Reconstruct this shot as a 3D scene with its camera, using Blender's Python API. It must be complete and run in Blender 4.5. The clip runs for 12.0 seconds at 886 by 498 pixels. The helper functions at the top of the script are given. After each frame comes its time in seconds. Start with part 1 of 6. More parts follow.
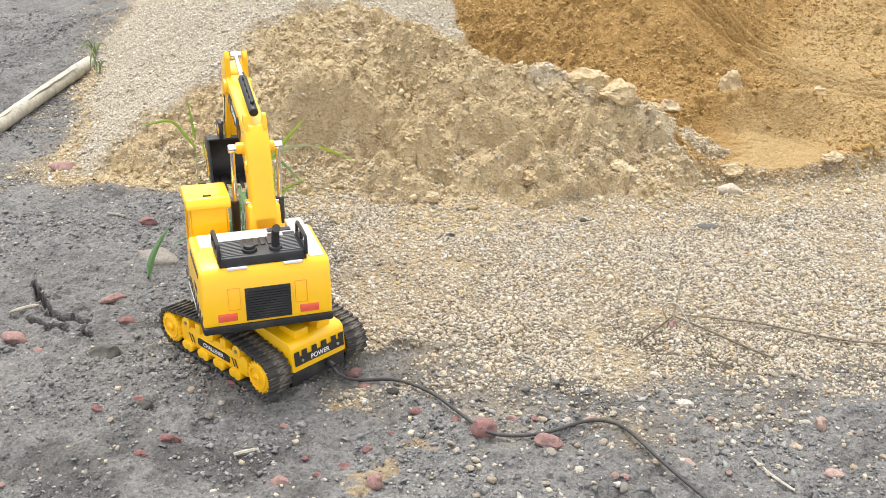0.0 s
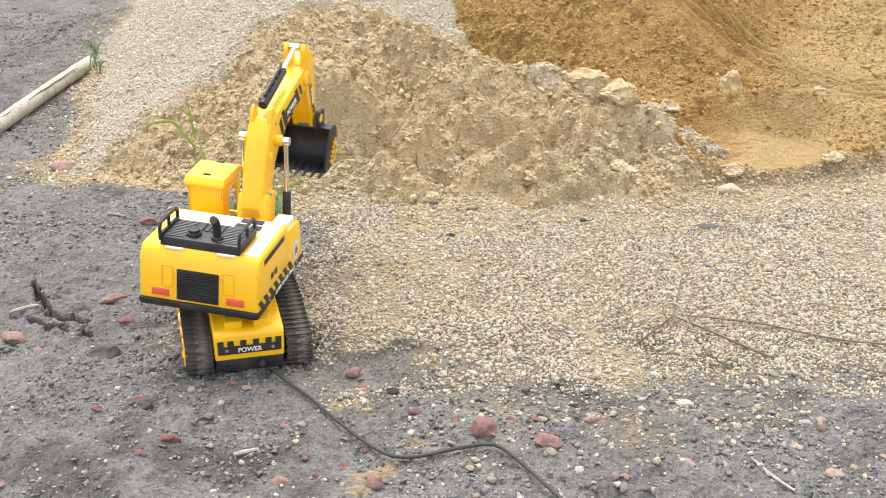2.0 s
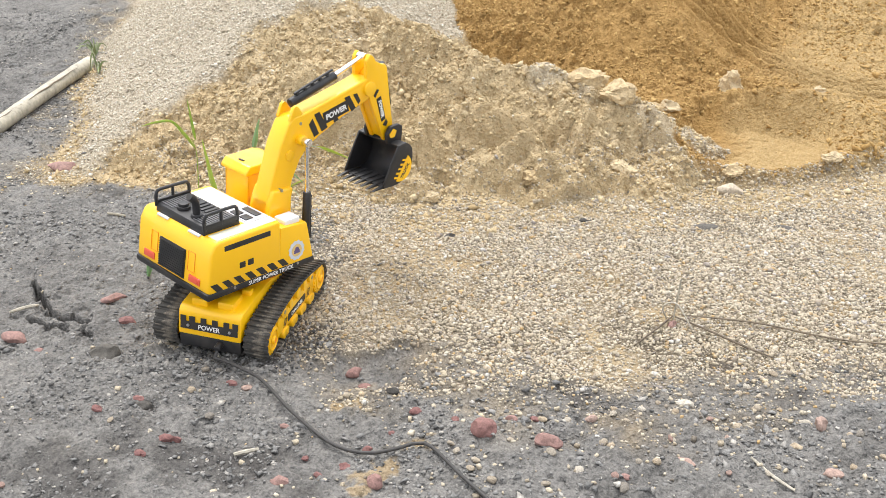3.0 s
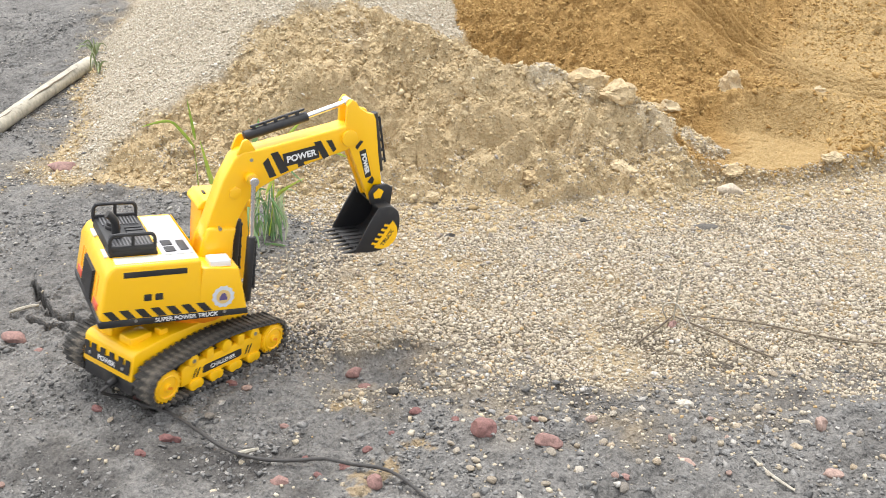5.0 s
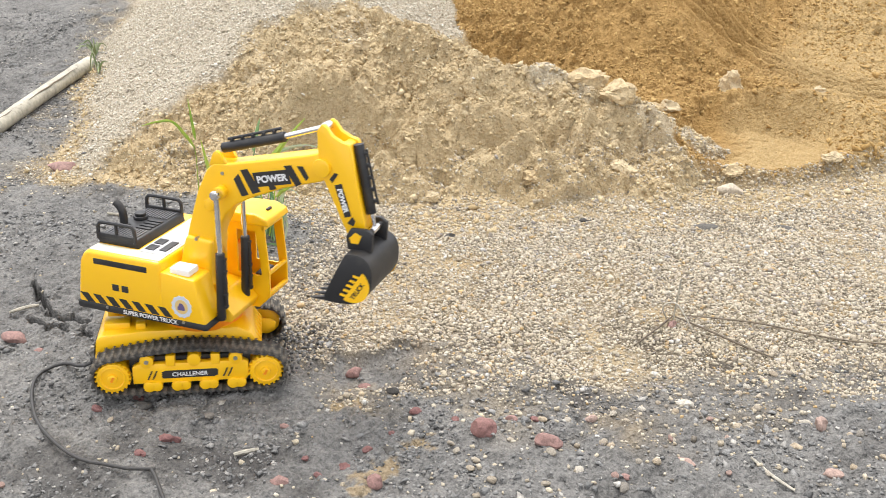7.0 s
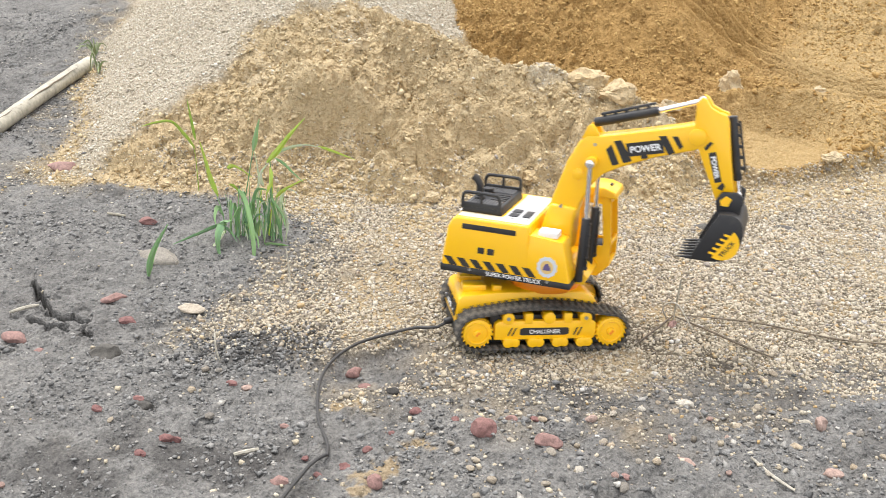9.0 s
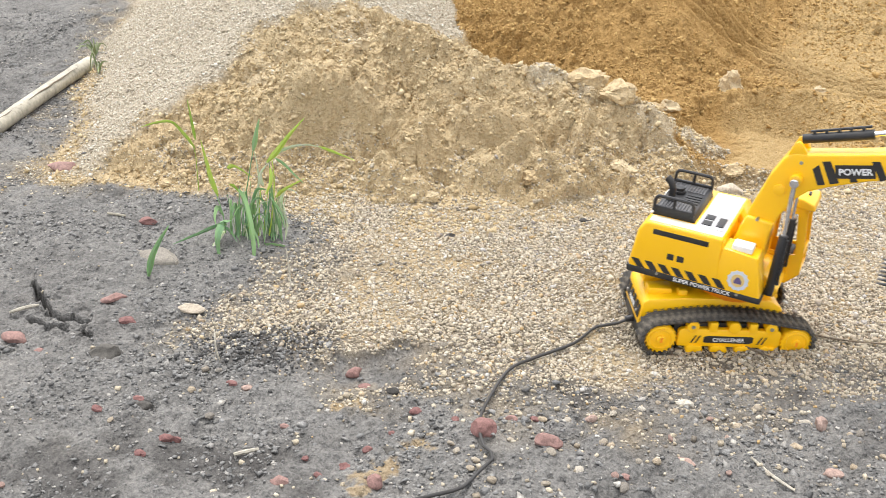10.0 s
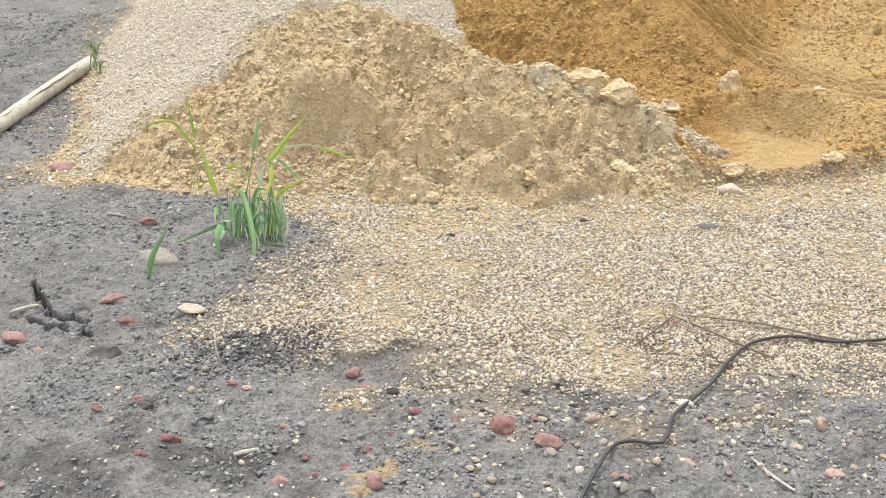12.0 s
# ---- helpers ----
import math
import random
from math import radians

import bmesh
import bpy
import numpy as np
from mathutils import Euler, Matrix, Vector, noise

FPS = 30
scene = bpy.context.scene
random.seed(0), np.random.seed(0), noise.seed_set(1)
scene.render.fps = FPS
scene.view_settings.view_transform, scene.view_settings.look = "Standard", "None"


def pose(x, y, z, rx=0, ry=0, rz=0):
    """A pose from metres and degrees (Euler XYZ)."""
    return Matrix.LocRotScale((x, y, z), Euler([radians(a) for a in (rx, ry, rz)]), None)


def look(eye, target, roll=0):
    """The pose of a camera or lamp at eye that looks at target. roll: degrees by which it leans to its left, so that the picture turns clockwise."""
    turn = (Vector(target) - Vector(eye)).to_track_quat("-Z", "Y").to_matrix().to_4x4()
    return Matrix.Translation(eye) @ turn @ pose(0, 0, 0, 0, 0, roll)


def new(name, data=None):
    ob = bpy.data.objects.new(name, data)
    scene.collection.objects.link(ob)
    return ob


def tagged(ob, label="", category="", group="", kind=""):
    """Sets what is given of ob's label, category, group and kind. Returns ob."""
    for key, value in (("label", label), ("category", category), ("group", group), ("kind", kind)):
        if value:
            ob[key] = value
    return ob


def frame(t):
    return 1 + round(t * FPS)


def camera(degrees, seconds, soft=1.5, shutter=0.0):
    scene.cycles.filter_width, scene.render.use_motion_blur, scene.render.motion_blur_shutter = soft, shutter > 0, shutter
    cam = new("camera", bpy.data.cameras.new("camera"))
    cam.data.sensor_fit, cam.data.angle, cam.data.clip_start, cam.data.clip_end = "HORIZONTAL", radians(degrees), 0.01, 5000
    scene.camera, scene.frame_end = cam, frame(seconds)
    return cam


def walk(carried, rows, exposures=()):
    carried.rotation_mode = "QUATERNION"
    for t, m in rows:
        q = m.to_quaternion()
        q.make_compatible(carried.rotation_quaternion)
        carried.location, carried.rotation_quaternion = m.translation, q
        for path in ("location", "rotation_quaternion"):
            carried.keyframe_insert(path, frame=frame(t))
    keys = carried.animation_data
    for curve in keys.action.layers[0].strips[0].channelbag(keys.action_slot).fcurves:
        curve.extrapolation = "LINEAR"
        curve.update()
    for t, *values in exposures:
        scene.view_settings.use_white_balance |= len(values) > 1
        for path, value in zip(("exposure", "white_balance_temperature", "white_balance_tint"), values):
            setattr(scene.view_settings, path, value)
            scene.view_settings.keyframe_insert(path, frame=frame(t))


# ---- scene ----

# ---------------------------------------------------------------- camera
cam = camera(46.11, 12.0, soft=0.7, shutter=0.3)
EYE = pose(0, 0, 0.6045, 90 - 25.95, 0, 0)
walk(cam, [(0.0, EYE), (12.0, EYE)])

# ---------------------------------------------------------------- daylight: bright thin overcast
scene.view_settings.exposure = 0.35
world = bpy.data.worlds.new("sky")
scene.world = world
world.use_nodes = True
SUN_UP, SUN_TURN = 67, 340
wn = world.node_tree.nodes
sky = wn.new("ShaderNodeTexSky")
sky.sky_type, sky.sun_disc = "NISHITA", False
sky.sun_elevation, sky.sun_rotation = radians(SUN_UP), radians(SUN_TURN)
sky.dust_density, sky.air_density = 4.0, 1.0
haze = wn.new("ShaderNodeMix")
haze.data_type = "RGBA"
haze.inputs[0].default_value = 0.75
haze.inputs[7].default_value = (9.2, 9.25, 9.4, 1)
world.node_tree.links.new(sky.outputs[0], haze.inputs[6])
world.node_tree.links.new(haze.outputs[2], wn["Background"].inputs[0])
wn["Background"].inputs[1].default_value = 0.15
sun = new("sun", bpy.data.lights.new("sun", "SUN"))
sun.data.energy, sun.data.angle, sun.data.color = 2.9, radians(38), (1.0, 0.98, 0.95)
az = radians(SUN_TURN)
sun.matrix_world = look((0, 0, 0), (-math.sin(az) * math.cos(radians(SUN_UP)), -math.cos(az) * math.cos(radians(SUN_UP)), -math.sin(radians(SUN_UP))))


# ---------------------------------------------------------------- materials
def nodes_of(name):
    m = bpy.data.materials.new(name)
    m.use_nodes = True
    return m, m.node_tree.nodes, m.node_tree.links, m.node_tree.nodes["Principled BSDF"]


def ramp(n, l, source, stops):
    r = n.new("ShaderNodeValToRGB")
    while len(r.color_ramp.elements) < len(stops):
        r.color_ramp.elements.new(0.5)
    for e, (p, c) in zip(r.color_ramp.elements, stops):
        e.position, e.color = p, (*c, 1) if len(c) == 3 else c
    l.new(source, r.inputs[0])
    return r.outputs[0]


def mixed(n, l, fac, a, b, mode="MIX"):
    m = n.new("ShaderNodeMix")
    m.data_type, m.blend_type = "RGBA", mode
    for sock, v in ((m.inputs[0], fac), (m.inputs[6], a), (m.inputs[7], b)):
        if isinstance(v, (int, float)):
            sock.default_value = v
        elif isinstance(v, tuple):
            sock.default_value = (*v, 1)
        else:
            l.new(v, sock)
    return m.outputs[2]


def tex(n, l, kind, scale, detail=4.0, coords=None, rough=0.6):
    t = n.new(kind)
    t.inputs["Scale"].default_value = scale
    if kind == "ShaderNodeTexNoise":
        t.inputs["Detail"].default_value, t.inputs["Roughness"].default_value = detail, rough
    if coords:
        l.new(coords, t.inputs["Vector"])
    return t


def bumped(n, l, p, sources, distance=0.002):
    last = None
    for src, strength, dist in sources:
        b = n.new("ShaderNodeBump")
        b.inputs["Strength"].default_value, b.inputs["Distance"].default_value = strength, dist
        l.new(src, b.inputs["Height"])
        if last:
            l.new(last, b.inputs["Normal"])
        last = b.outputs[0]
    l.new(last, p.inputs["Normal"])


def plastic(name, colour, rough=0.35, dirt=0.25, scale=60, coat=0.0):
    """Moulded plastic with faint mottling, dust in patches and a fine orange-peel surface."""
    m, n, l, p = nodes_of(name)
    co = n.new("ShaderNodeTexCoord").outputs["Object"]
    fine, wide = tex(n, l, "ShaderNodeTexNoise", scale * 8, 3, co), tex(n, l, "ShaderNodeTexNoise", scale * 0.6, 5, co)
    dust = ramp(n, l, wide.outputs[0], [(0.50, (0, 0, 0)), (0.78, (1, 1, 1))])
    amount = n.new("ShaderNodeMath")
    amount.operation = "MULTIPLY"
    amount.inputs[1].default_value = dirt
    l.new(dust, amount.inputs[0])
    c = mixed(n, l, amount.outputs[0], colour, (0.42, 0.36, 0.28))
    l.new(c, p.inputs["Base Color"])
    l.new(ramp(n, l, wide.outputs[0], [(0.3, (rough,) * 3), (0.8, (min(1, rough + 0.25),) * 3)]), p.inputs["Roughness"])
    p.inputs["Coat Weight"].default_value = coat
    p.inputs["Coat Roughness"].default_value = 0.15
    bumped(n, l, p, [(fine.outputs[0], 0.12, 0.0004)])
    return m


def metal(name, colour, rough):
    m, n, l, p = nodes_of(name)
    co = n.new("ShaderNodeTexCoord").outputs["Object"]
    t = tex(n, l, "ShaderNodeTexNoise", 300, 4, co)
    l.new(ramp(n, l, t.outputs[0], [(0.3, (rough * 0.7,) * 3), (0.75, (rough * 1.6,) * 3)]), p.inputs["Roughness"])
    p.inputs["Base Color"].default_value, p.inputs["Metallic"].default_value = (*colour, 1), 1.0
    return m


def mineral(name, stops, rough=0.85, random_from="island", grain=220, low=0.55):
    """Stone, brick or lump of sand; each piece takes its own colour."""
    m, n, l, p = nodes_of(name)
    if random_from == "island":
        rnd = n.new("ShaderNodeNewGeometry").outputs["Random Per Island"]
    else:
        rnd = n.new("ShaderNodeObjectInfo").outputs["Random"]
    co = n.new("ShaderNodeTexCoord").outputs["Object"]
    base = ramp(n, l, rnd, stops)
    fine, wide = tex(n, l, "ShaderNodeTexNoise", grain * 4, 4, co), tex(n, l, "ShaderNodeTexNoise", grain, 5, co)
    shade = ramp(n, l, wide.outputs[0], [(0.25, (low,) * 3), (0.5, (0.95,) * 3), (0.8, (1.2,) * 3)])
    c = mixed(n, l, 1.0, base, shade, "MULTIPLY")
    speck = ramp(n, l, fine.outputs[0], [(0.3, (0.7,) * 3), (0.7, (1.1,) * 3)])
    l.new(mixed(n, l, 0.7, c, speck, "MULTIPLY"), p.inputs["Base Color"])
    p.inputs["Roughness"].default_value = rough
    bumped(n, l, p, [(wide.outputs[0], 0.5, 0.002), (fine.outputs[0], 0.5, 0.0008)])
    return m


def leaf(name, a, b):
    m, n, l, p = nodes_of(name)
    co = n.new("ShaderNodeTexCoord").outputs["Object"]
    rnd = n.new("ShaderNodeObjectInfo").outputs["Random"]
    t = tex(n, l, "ShaderNodeTexNoise", 60, 4, co)
    f = n.new("ShaderNodeMath")
    f.inputs[1].default_value = -0.2
    l.new(t.outputs[0], f.inputs[0])
    g = n.new("ShaderNodeMath")
    l.new(f.outputs[0], g.inputs[0])
    l.new(rnd, g.inputs[1])
    l.new(ramp(n, l, g.outputs[0], [(0.2, a), (1.0, b)]), p.inputs["Base Color"])
    p.inputs["Roughness"].default_value = 0.45
    p.inputs["Subsurface Weight"].default_value = 0.25
    p.inputs["Subsurface Radius"].default_value = (0.003, 0.006, 0.001)
    bumped(n, l, p, [(t.outputs[0], 0.3, 0.001)])
    return m


def ground_material():
    """Grey ashy dirt, gravel bed, and three kinds of sand, told apart by the sheet's own attributes."""
    m, n, l, p = nodes_of("ground_earth")
    co = n.new("ShaderNodeNewGeometry").outputs["Position"]

    def zone(name):
        a = n.new("ShaderNodeAttribute")
        a.attribute_name = name
        return a.outputs["Fac"]

    grit = tex(n, l, "ShaderNodeTexNoise", 900, 3, co, 0.7)
    fine = tex(n, l, "ShaderNodeTexNoise", 260, 5, co, 0.7)
    mid = tex(n, l, "ShaderNodeTexNoise", 55, 6, co, 0.65)
    wide = tex(n, l, "ShaderNodeTexNoise", 9, 5, co)
    peb = tex(n, l, "ShaderNodeTexVoronoi", 150, coords=co)
    peb_small = tex(n, l, "ShaderNodeTexVoronoi", 330, coords=co)
    dirt = ramp(n, l, fine.outputs[0], [(0.22, (0.115, 0.108, 0.102)), (0.42, (0.285, 0.283, 0.275)), (0.62, (0.43, 0.424, 0.405)), (0.8, (0.60, 0.585, 0.55))])
    dirt = mixed(n, l, 0.75, dirt, ramp(n, l, wide.outputs[0], [(0.3, (0.62, 0.61, 0.61)), (0.55, (1, 1, 1)), (0.75, (1.18, 1.16, 1.13))]), "MULTIPLY")
    dirt = mixed(n, l, 0.6, dirt, ramp(n, l, mid.outputs[0], [(0.3, (0.6, 0.6, 0.6)), (0.7, (1.2, 1.18, 1.15))]), "MULTIPLY")
    bed = ramp(n, l, peb_small.outputs["Color"], [(0.1, (0.30, 0.25, 0.18)), (0.4, (0.48, 0.41, 0.30)), (0.7, (0.60, 0.52, 0.39)), (0.95, (0.70, 0.65, 0.55))])
    # crevice darkening between the pebble cells is put into the bed's colour
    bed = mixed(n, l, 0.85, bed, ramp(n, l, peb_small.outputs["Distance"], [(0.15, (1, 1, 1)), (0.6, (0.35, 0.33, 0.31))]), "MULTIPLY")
    pale = ramp(n, l, fine.outputs[0], [(0.25, (0.52, 0.385, 0.205)), (0.5, (0.82, 0.65, 0.39)), (0.75, (0.95, 0.80, 0.54))])
    pale = mixed(n, l, 0.8, pale, ramp(n, l, wide.outputs[0], [(0.3, (0.90, 0.86, 0.80)), (0.6, (1, 1, 1))]), "MULTIPLY")
    white = ramp(n, l, peb_small.outputs["Color"], [(0.1, (0.44, 0.37, 0.265)), (0.5, (0.68, 0.60, 0.46)), (0.9, (0.84, 0.77, 0.63))])
    ochre = ramp(n, l, fine.outputs[0], [(0.22, (0.29, 0.155, 0.046)), (0.5, (0.54, 0.335, 0.12)), (0.78, (0.71, 0.48, 0.20))])
    ochre = mixed(n, l, 0.6, ochre, ramp(n, l, mid.outputs[0], [(0.3, (0.86, 0.83, 0.78)), (0.65, (1.05, 1.05, 1.05))]), "MULTIPLY")
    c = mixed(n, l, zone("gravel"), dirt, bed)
    c = mixed(n, l, zone("damp"), c, mixed(n, l, 1.0, c, (0.56, 0.55, 0.55), "MULTIPLY"))
    c = mixed(n, l, zone("white"), c, white)
    c = mixed(n, l, zone("pale"), c, pale)
    c = mixed(n, l, zone("dusty"), c, ramp(n, l, fine.outputs[0], [(0.25, (0.56, 0.465, 0.33)), (0.5, (0.84, 0.74, 0.57)), (0.75, (0.96, 0.88, 0.73))]))
    dry = ramp(n, l, fine.outputs[0], [(0.25, (0.43, 0.285, 0.115)), (0.5, (0.65, 0.46, 0.21)), (0.75, (0.79, 0.60, 0.33))])
    c = mixed(n, l, zone("ochre"), c, mixed(n, l, zone("dry"), ochre, dry))
    c = mixed(n, l, 0.5, c, ramp(n, l, grit.outputs[0], [(0.3, (0.6,) * 3), (0.7, (1.25,) * 3)]), "MULTIPLY")
    c = mixed(n, l, 1.0, c, (0.65, 0.64, 0.635), "MULTIPLY")
    l.new(c, p.inputs["Base Color"])
    p.inputs["Roughness"].default_value = 0.95
    p.inputs["Specular IOR Level"].default_value = 0.25
    lumps = n.new("ShaderNodeMath")
    lumps.operation = "MULTIPLY"
    lumps.inputs[1].default_value = -1.0
    l.new(peb.outputs["Distance"], lumps.inputs[0])
    grains = n.new("ShaderNodeMath")
    grains.operation = "MULTIPLY"
    grains.inputs[1].default_value = -1.0
    l.new(peb_small.outputs["Distance"], grains.inputs[0])
    bumped(n, l, p, [(mid.outputs[0], 0.6, 0.008), (lumps.outputs[0], 0.6, 0.004), (grains.outputs[0], 0.6, 0.002), (fine.outputs[0], 0.7, 0.0035), (grit.outputs[0], 0.5, 0.0010)])
    return m


YELLOW = plastic("yellow_plastic", (0.98, 0.545, 0.002), 0.30, 0.03, coat=0.45)
ORANGE = plastic("orange_plastic", (0.90, 0.27, 0.004), 0.30, 0.04, coat=0.2)
BLACK = plastic("black_plastic", (0.018, 0.018, 0.020), 0.40, 0.10)
RUBBER = plastic("dusty_black_rubber", (0.045, 0.042, 0.038), 0.8, 0.75, 120)
CABLE = plastic("grey_black_cable_jacket", (0.036, 0.034, 0.033), 0.5, 0.30, 80)
STICKER = plastic("black_sticker", (0.022, 0.02, 0.02), 0.45, 0.05)
PATCH = plastic("tan_print", (0.72, 0.52, 0.20), 0.5, 0.1)
BADGE = plastic("pale_blue_print", (0.60, 0.64, 0.72), 0.45, 0.05)
MARK = plastic("violet_print", (0.12, 0.09, 0.22), 0.45, 0.05)
WHITE = plastic("white_print", (0.80, 0.80, 0.80), 0.5, 0.05)
VENT = plastic("dark_grey_plastic", (0.10, 0.10, 0.105), 0.4, 0.15)
# cream-white colour stands in for the sky's glare on the deck
DECK_GLARE = plastic("cream_white_deck_glare", (0.82, 0.78, 0.62), 0.3, 0.08, coat=0.5)
GREY = plastic("grey_sticker", (0.42, 0.42, 0.44), 0.45, 0.1)
RED = plastic("red_lens", (0.75, 0.10, 0.05), 0.25, 0.1, coat=0.3)
CHROME = metal("chromed_rod", (0.80, 0.80, 0.82), 0.16)
STEEL = metal("screw_steel", (0.45, 0.45, 0.45), 0.35)
BRICK = mineral("broken_red_brick", [(0.0, (0.19, 0.085, 0.080)), (0.5, (0.26, 0.130, 0.118)), (1.0, (0.36, 0.225, 0.195))], random_from="object")
PALE_STONE = mineral("pale_stone", [(0.0, (0.42, 0.37, 0.30)), (0.5, (0.50, 0.40, 0.28)), (1.0, (0.58, 0.53, 0.45))], random_from="object")
DARK_STONE = mineral("dark_clod", [(0.0, (0.06, 0.055, 0.05)), (1.0, (0.13, 0.12, 0.105))], random_from="object")
GREY_STONE = mineral("grey_stone", [(0.0, (0.25, 0.225, 0.19)), (1.0, (0.30, 0.27, 0.23))], random_from="object")
PINK_STONE = mineral("pinkish_stone", [(0.0, (0.38, 0.25, 0.21)), (1.0, (0.47, 0.35, 0.29))], random_from="object")
LUMP = mineral("damp_sand_lump", [(0.0, (0.50, 0.375, 0.21)), (0.6, (0.56, 0.435, 0.26)), (1.0, (0.60, 0.49, 0.32))], 0.95, "object", 120)
GRAVEL = mineral("river_gravel", [(0.0, (0.22, 0.19, 0.155)), (0.12, (0.40, 0.335, 0.245)), (0.40, (0.50, 0.43, 0.315)), (0.65, (0.55, 0.475, 0.36)), (0.82, (0.62, 0.56, 0.45)), (0.90, (0.50, 0.34, 0.15)), (0.96, (0.30, 0.27, 0.25)), (1.0, (0.74, 0.71, 0.65))], 0.7)
GRIT = mineral("grey_grit", [(0.0, (0.10, 0.098, 0.095)), (0.25, (0.20, 0.198, 0.192)), (0.75, (0.28, 0.275, 0.265)), (0.93, (0.36, 0.345, 0.32)), (1.0, (0.50, 0.47, 0.42))], 0.95)
CHARRED = mineral("charred_grit", [(0.0, (0.05, 0.049, 0.048)), (0.6, (0.14, 0.137, 0.132)), (1.0, (0.26, 0.25, 0.24))], 0.9)
CRUMB = mineral("sand_crumb", [(0.0, (0.44, 0.325, 0.17)), (0.5, (0.56, 0.435, 0.25)), (1.0, (0.66, 0.54, 0.345))], 0.95, low=0.7)
HEAP_GRAVEL = mineral("whitish_gravel", [(0.0, (0.38, 0.32, 0.24)), (0.3, (0.55, 0.48, 0.365)), (0.75, (0.66, 0.60, 0.48)), (1.0, (0.78, 0.74, 0.65))], 0.8)
OCHRE_CRUMB = mineral("ochre_crumb", [(0.0, (0.35, 0.205, 0.064)), (0.5, (0.45, 0.285, 0.100)), (1.0, (0.56, 0.38, 0.150))], 0.95, low=0.7)
BAMBOO = mineral("weathered_bamboo", [(0.0, (0.47, 0.43, 0.34)), (1.0, (0.47, 0.43, 0.34))], 0.6, "object", 30)
STRAW = mineral("dry_straw", [(0.0, (0.34, 0.31, 0.24)), (1.0, (0.52, 0.48, 0.40))], 0.8, "object", 90)
TWIG = mineral("brown_twig", [(0.0, (0.13, 0.10, 0.07)), (1.0, (0.22, 0.18, 0.13))], 0.8, "object", 90)
LEAF = leaf("green_leaf", (0.10, 0.23, 0.11), (0.23, 0.38, 0.16))
LEAF_LIGHT = leaf("yellow_green_leaf", (0.24, 0.38, 0.05), (0.44, 0.55, 0.09))
LEAF_PALE = leaf("pale_leaf", (0.32, 0.38, 0.24), (0.52, 0.56, 0.40))
LEAF_DULL = leaf("dull_olive_leaf", (0.10, 0.13, 0.05), (0.22, 0.26, 0.12))
EARTH = ground_material()

# ---------------------------------------------------------------- building helpers
HOUSE_TURN = -28.35


def mesh_of(name, bm, material, smooth=False):
    me = bpy.data.meshes.new(name)
    bmesh.ops.recalc_face_normals(bm, faces=bm.faces)
    bm.to_mesh(me)
    bm.free()
    me.materials.append(material)
    if smooth:
        me.shade_smooth()
        me.set_sharp_from_angle(angle=radians(38))
    return me


def part(name, bm, material, parent=None, label="", m=None, smooth=True):
    ob = new(name, mesh_of(name, bm, material, smooth))
    if parent:
        ob.parent = parent
    if m is not None:
        ob.matrix_basis = m
    if label:
        ob["label"] = label
    return ob


def shared(name, mesh, parent, m):
    ob = new(name, mesh)
    ob.parent = parent
    ob.matrix_basis = m
    return ob


def rounded(bm, width, segments=2, angle=30):
    edges = [e for e in bm.edges if len(e.link_faces) == 2 and e.calc_face_angle(0) > radians(angle)]
    bmesh.ops.bevel(bm, geom=edges, offset=width, segments=segments, profile=0.5, affect="EDGES", clamp_overlap=True)
    return bm


def box(bm, x0, x1, y0, y1, z0, z1, bevel=0.0):
    b = bmesh.new()
    bmesh.ops.create_cube(b, size=1)
    for v in b.verts:
        v.co = Vector(((x0 + x1) / 2 + v.co.x * (x1 - x0), (y0 + y1) / 2 + v.co.y * (y1 - y0), (z0 + z1) / 2 + v.co.z * (z1 - z0)))
    if bevel:
        rounded(b, bevel)
    join(bm, b)
    return bm


def join(bm, b):
    me = bpy.data.meshes.new("t")
    b.to_mesh(me)
    b.free()
    bm.from_mesh(me)
    bpy.data.meshes.remove(me)


def prism(bm, profile, y0, y1, bevel=0.0, segments=2):
    """A side outline (x, z) pulled from y0 to y1, with rounded edges."""
    b = bmesh.new()
    a = [b.verts.new((x, y0, z)) for x, z in profile]
    c = [b.verts.new((x, y1, z)) for x, z in profile]
    b.faces.new(a)
    b.faces.new(c[::-1])
    k = len(a)
    for i in range(k):
        b.faces.new((a[i], c[i], c[(i + 1) % k], a[(i + 1) % k]))
    bmesh.ops.recalc_face_normals(b, faces=b.faces)
    if bevel:
        rounded(b, bevel, segments)
    join(bm, b)
    return bm


def rod(bm, p, q, r, r2=None, sides=14, bevel=0.0):
    p, q = Vector(p), Vector(q)
    b = bmesh.new()
    bmesh.ops.create_cone(b, cap_ends=True, segments=sides, radius1=r, radius2=r if r2 is None else r2, depth=(q - p).length)
    if bevel:
        rounded(b, bevel, 2, 50)
    m = Matrix.Translation((p + q) / 2) @ (q - p).to_track_quat("Z", "Y").to_matrix().to_4x4()
    bmesh.ops.transform(b, matrix=m, verts=b.verts)
    join(bm, b)
    return bm


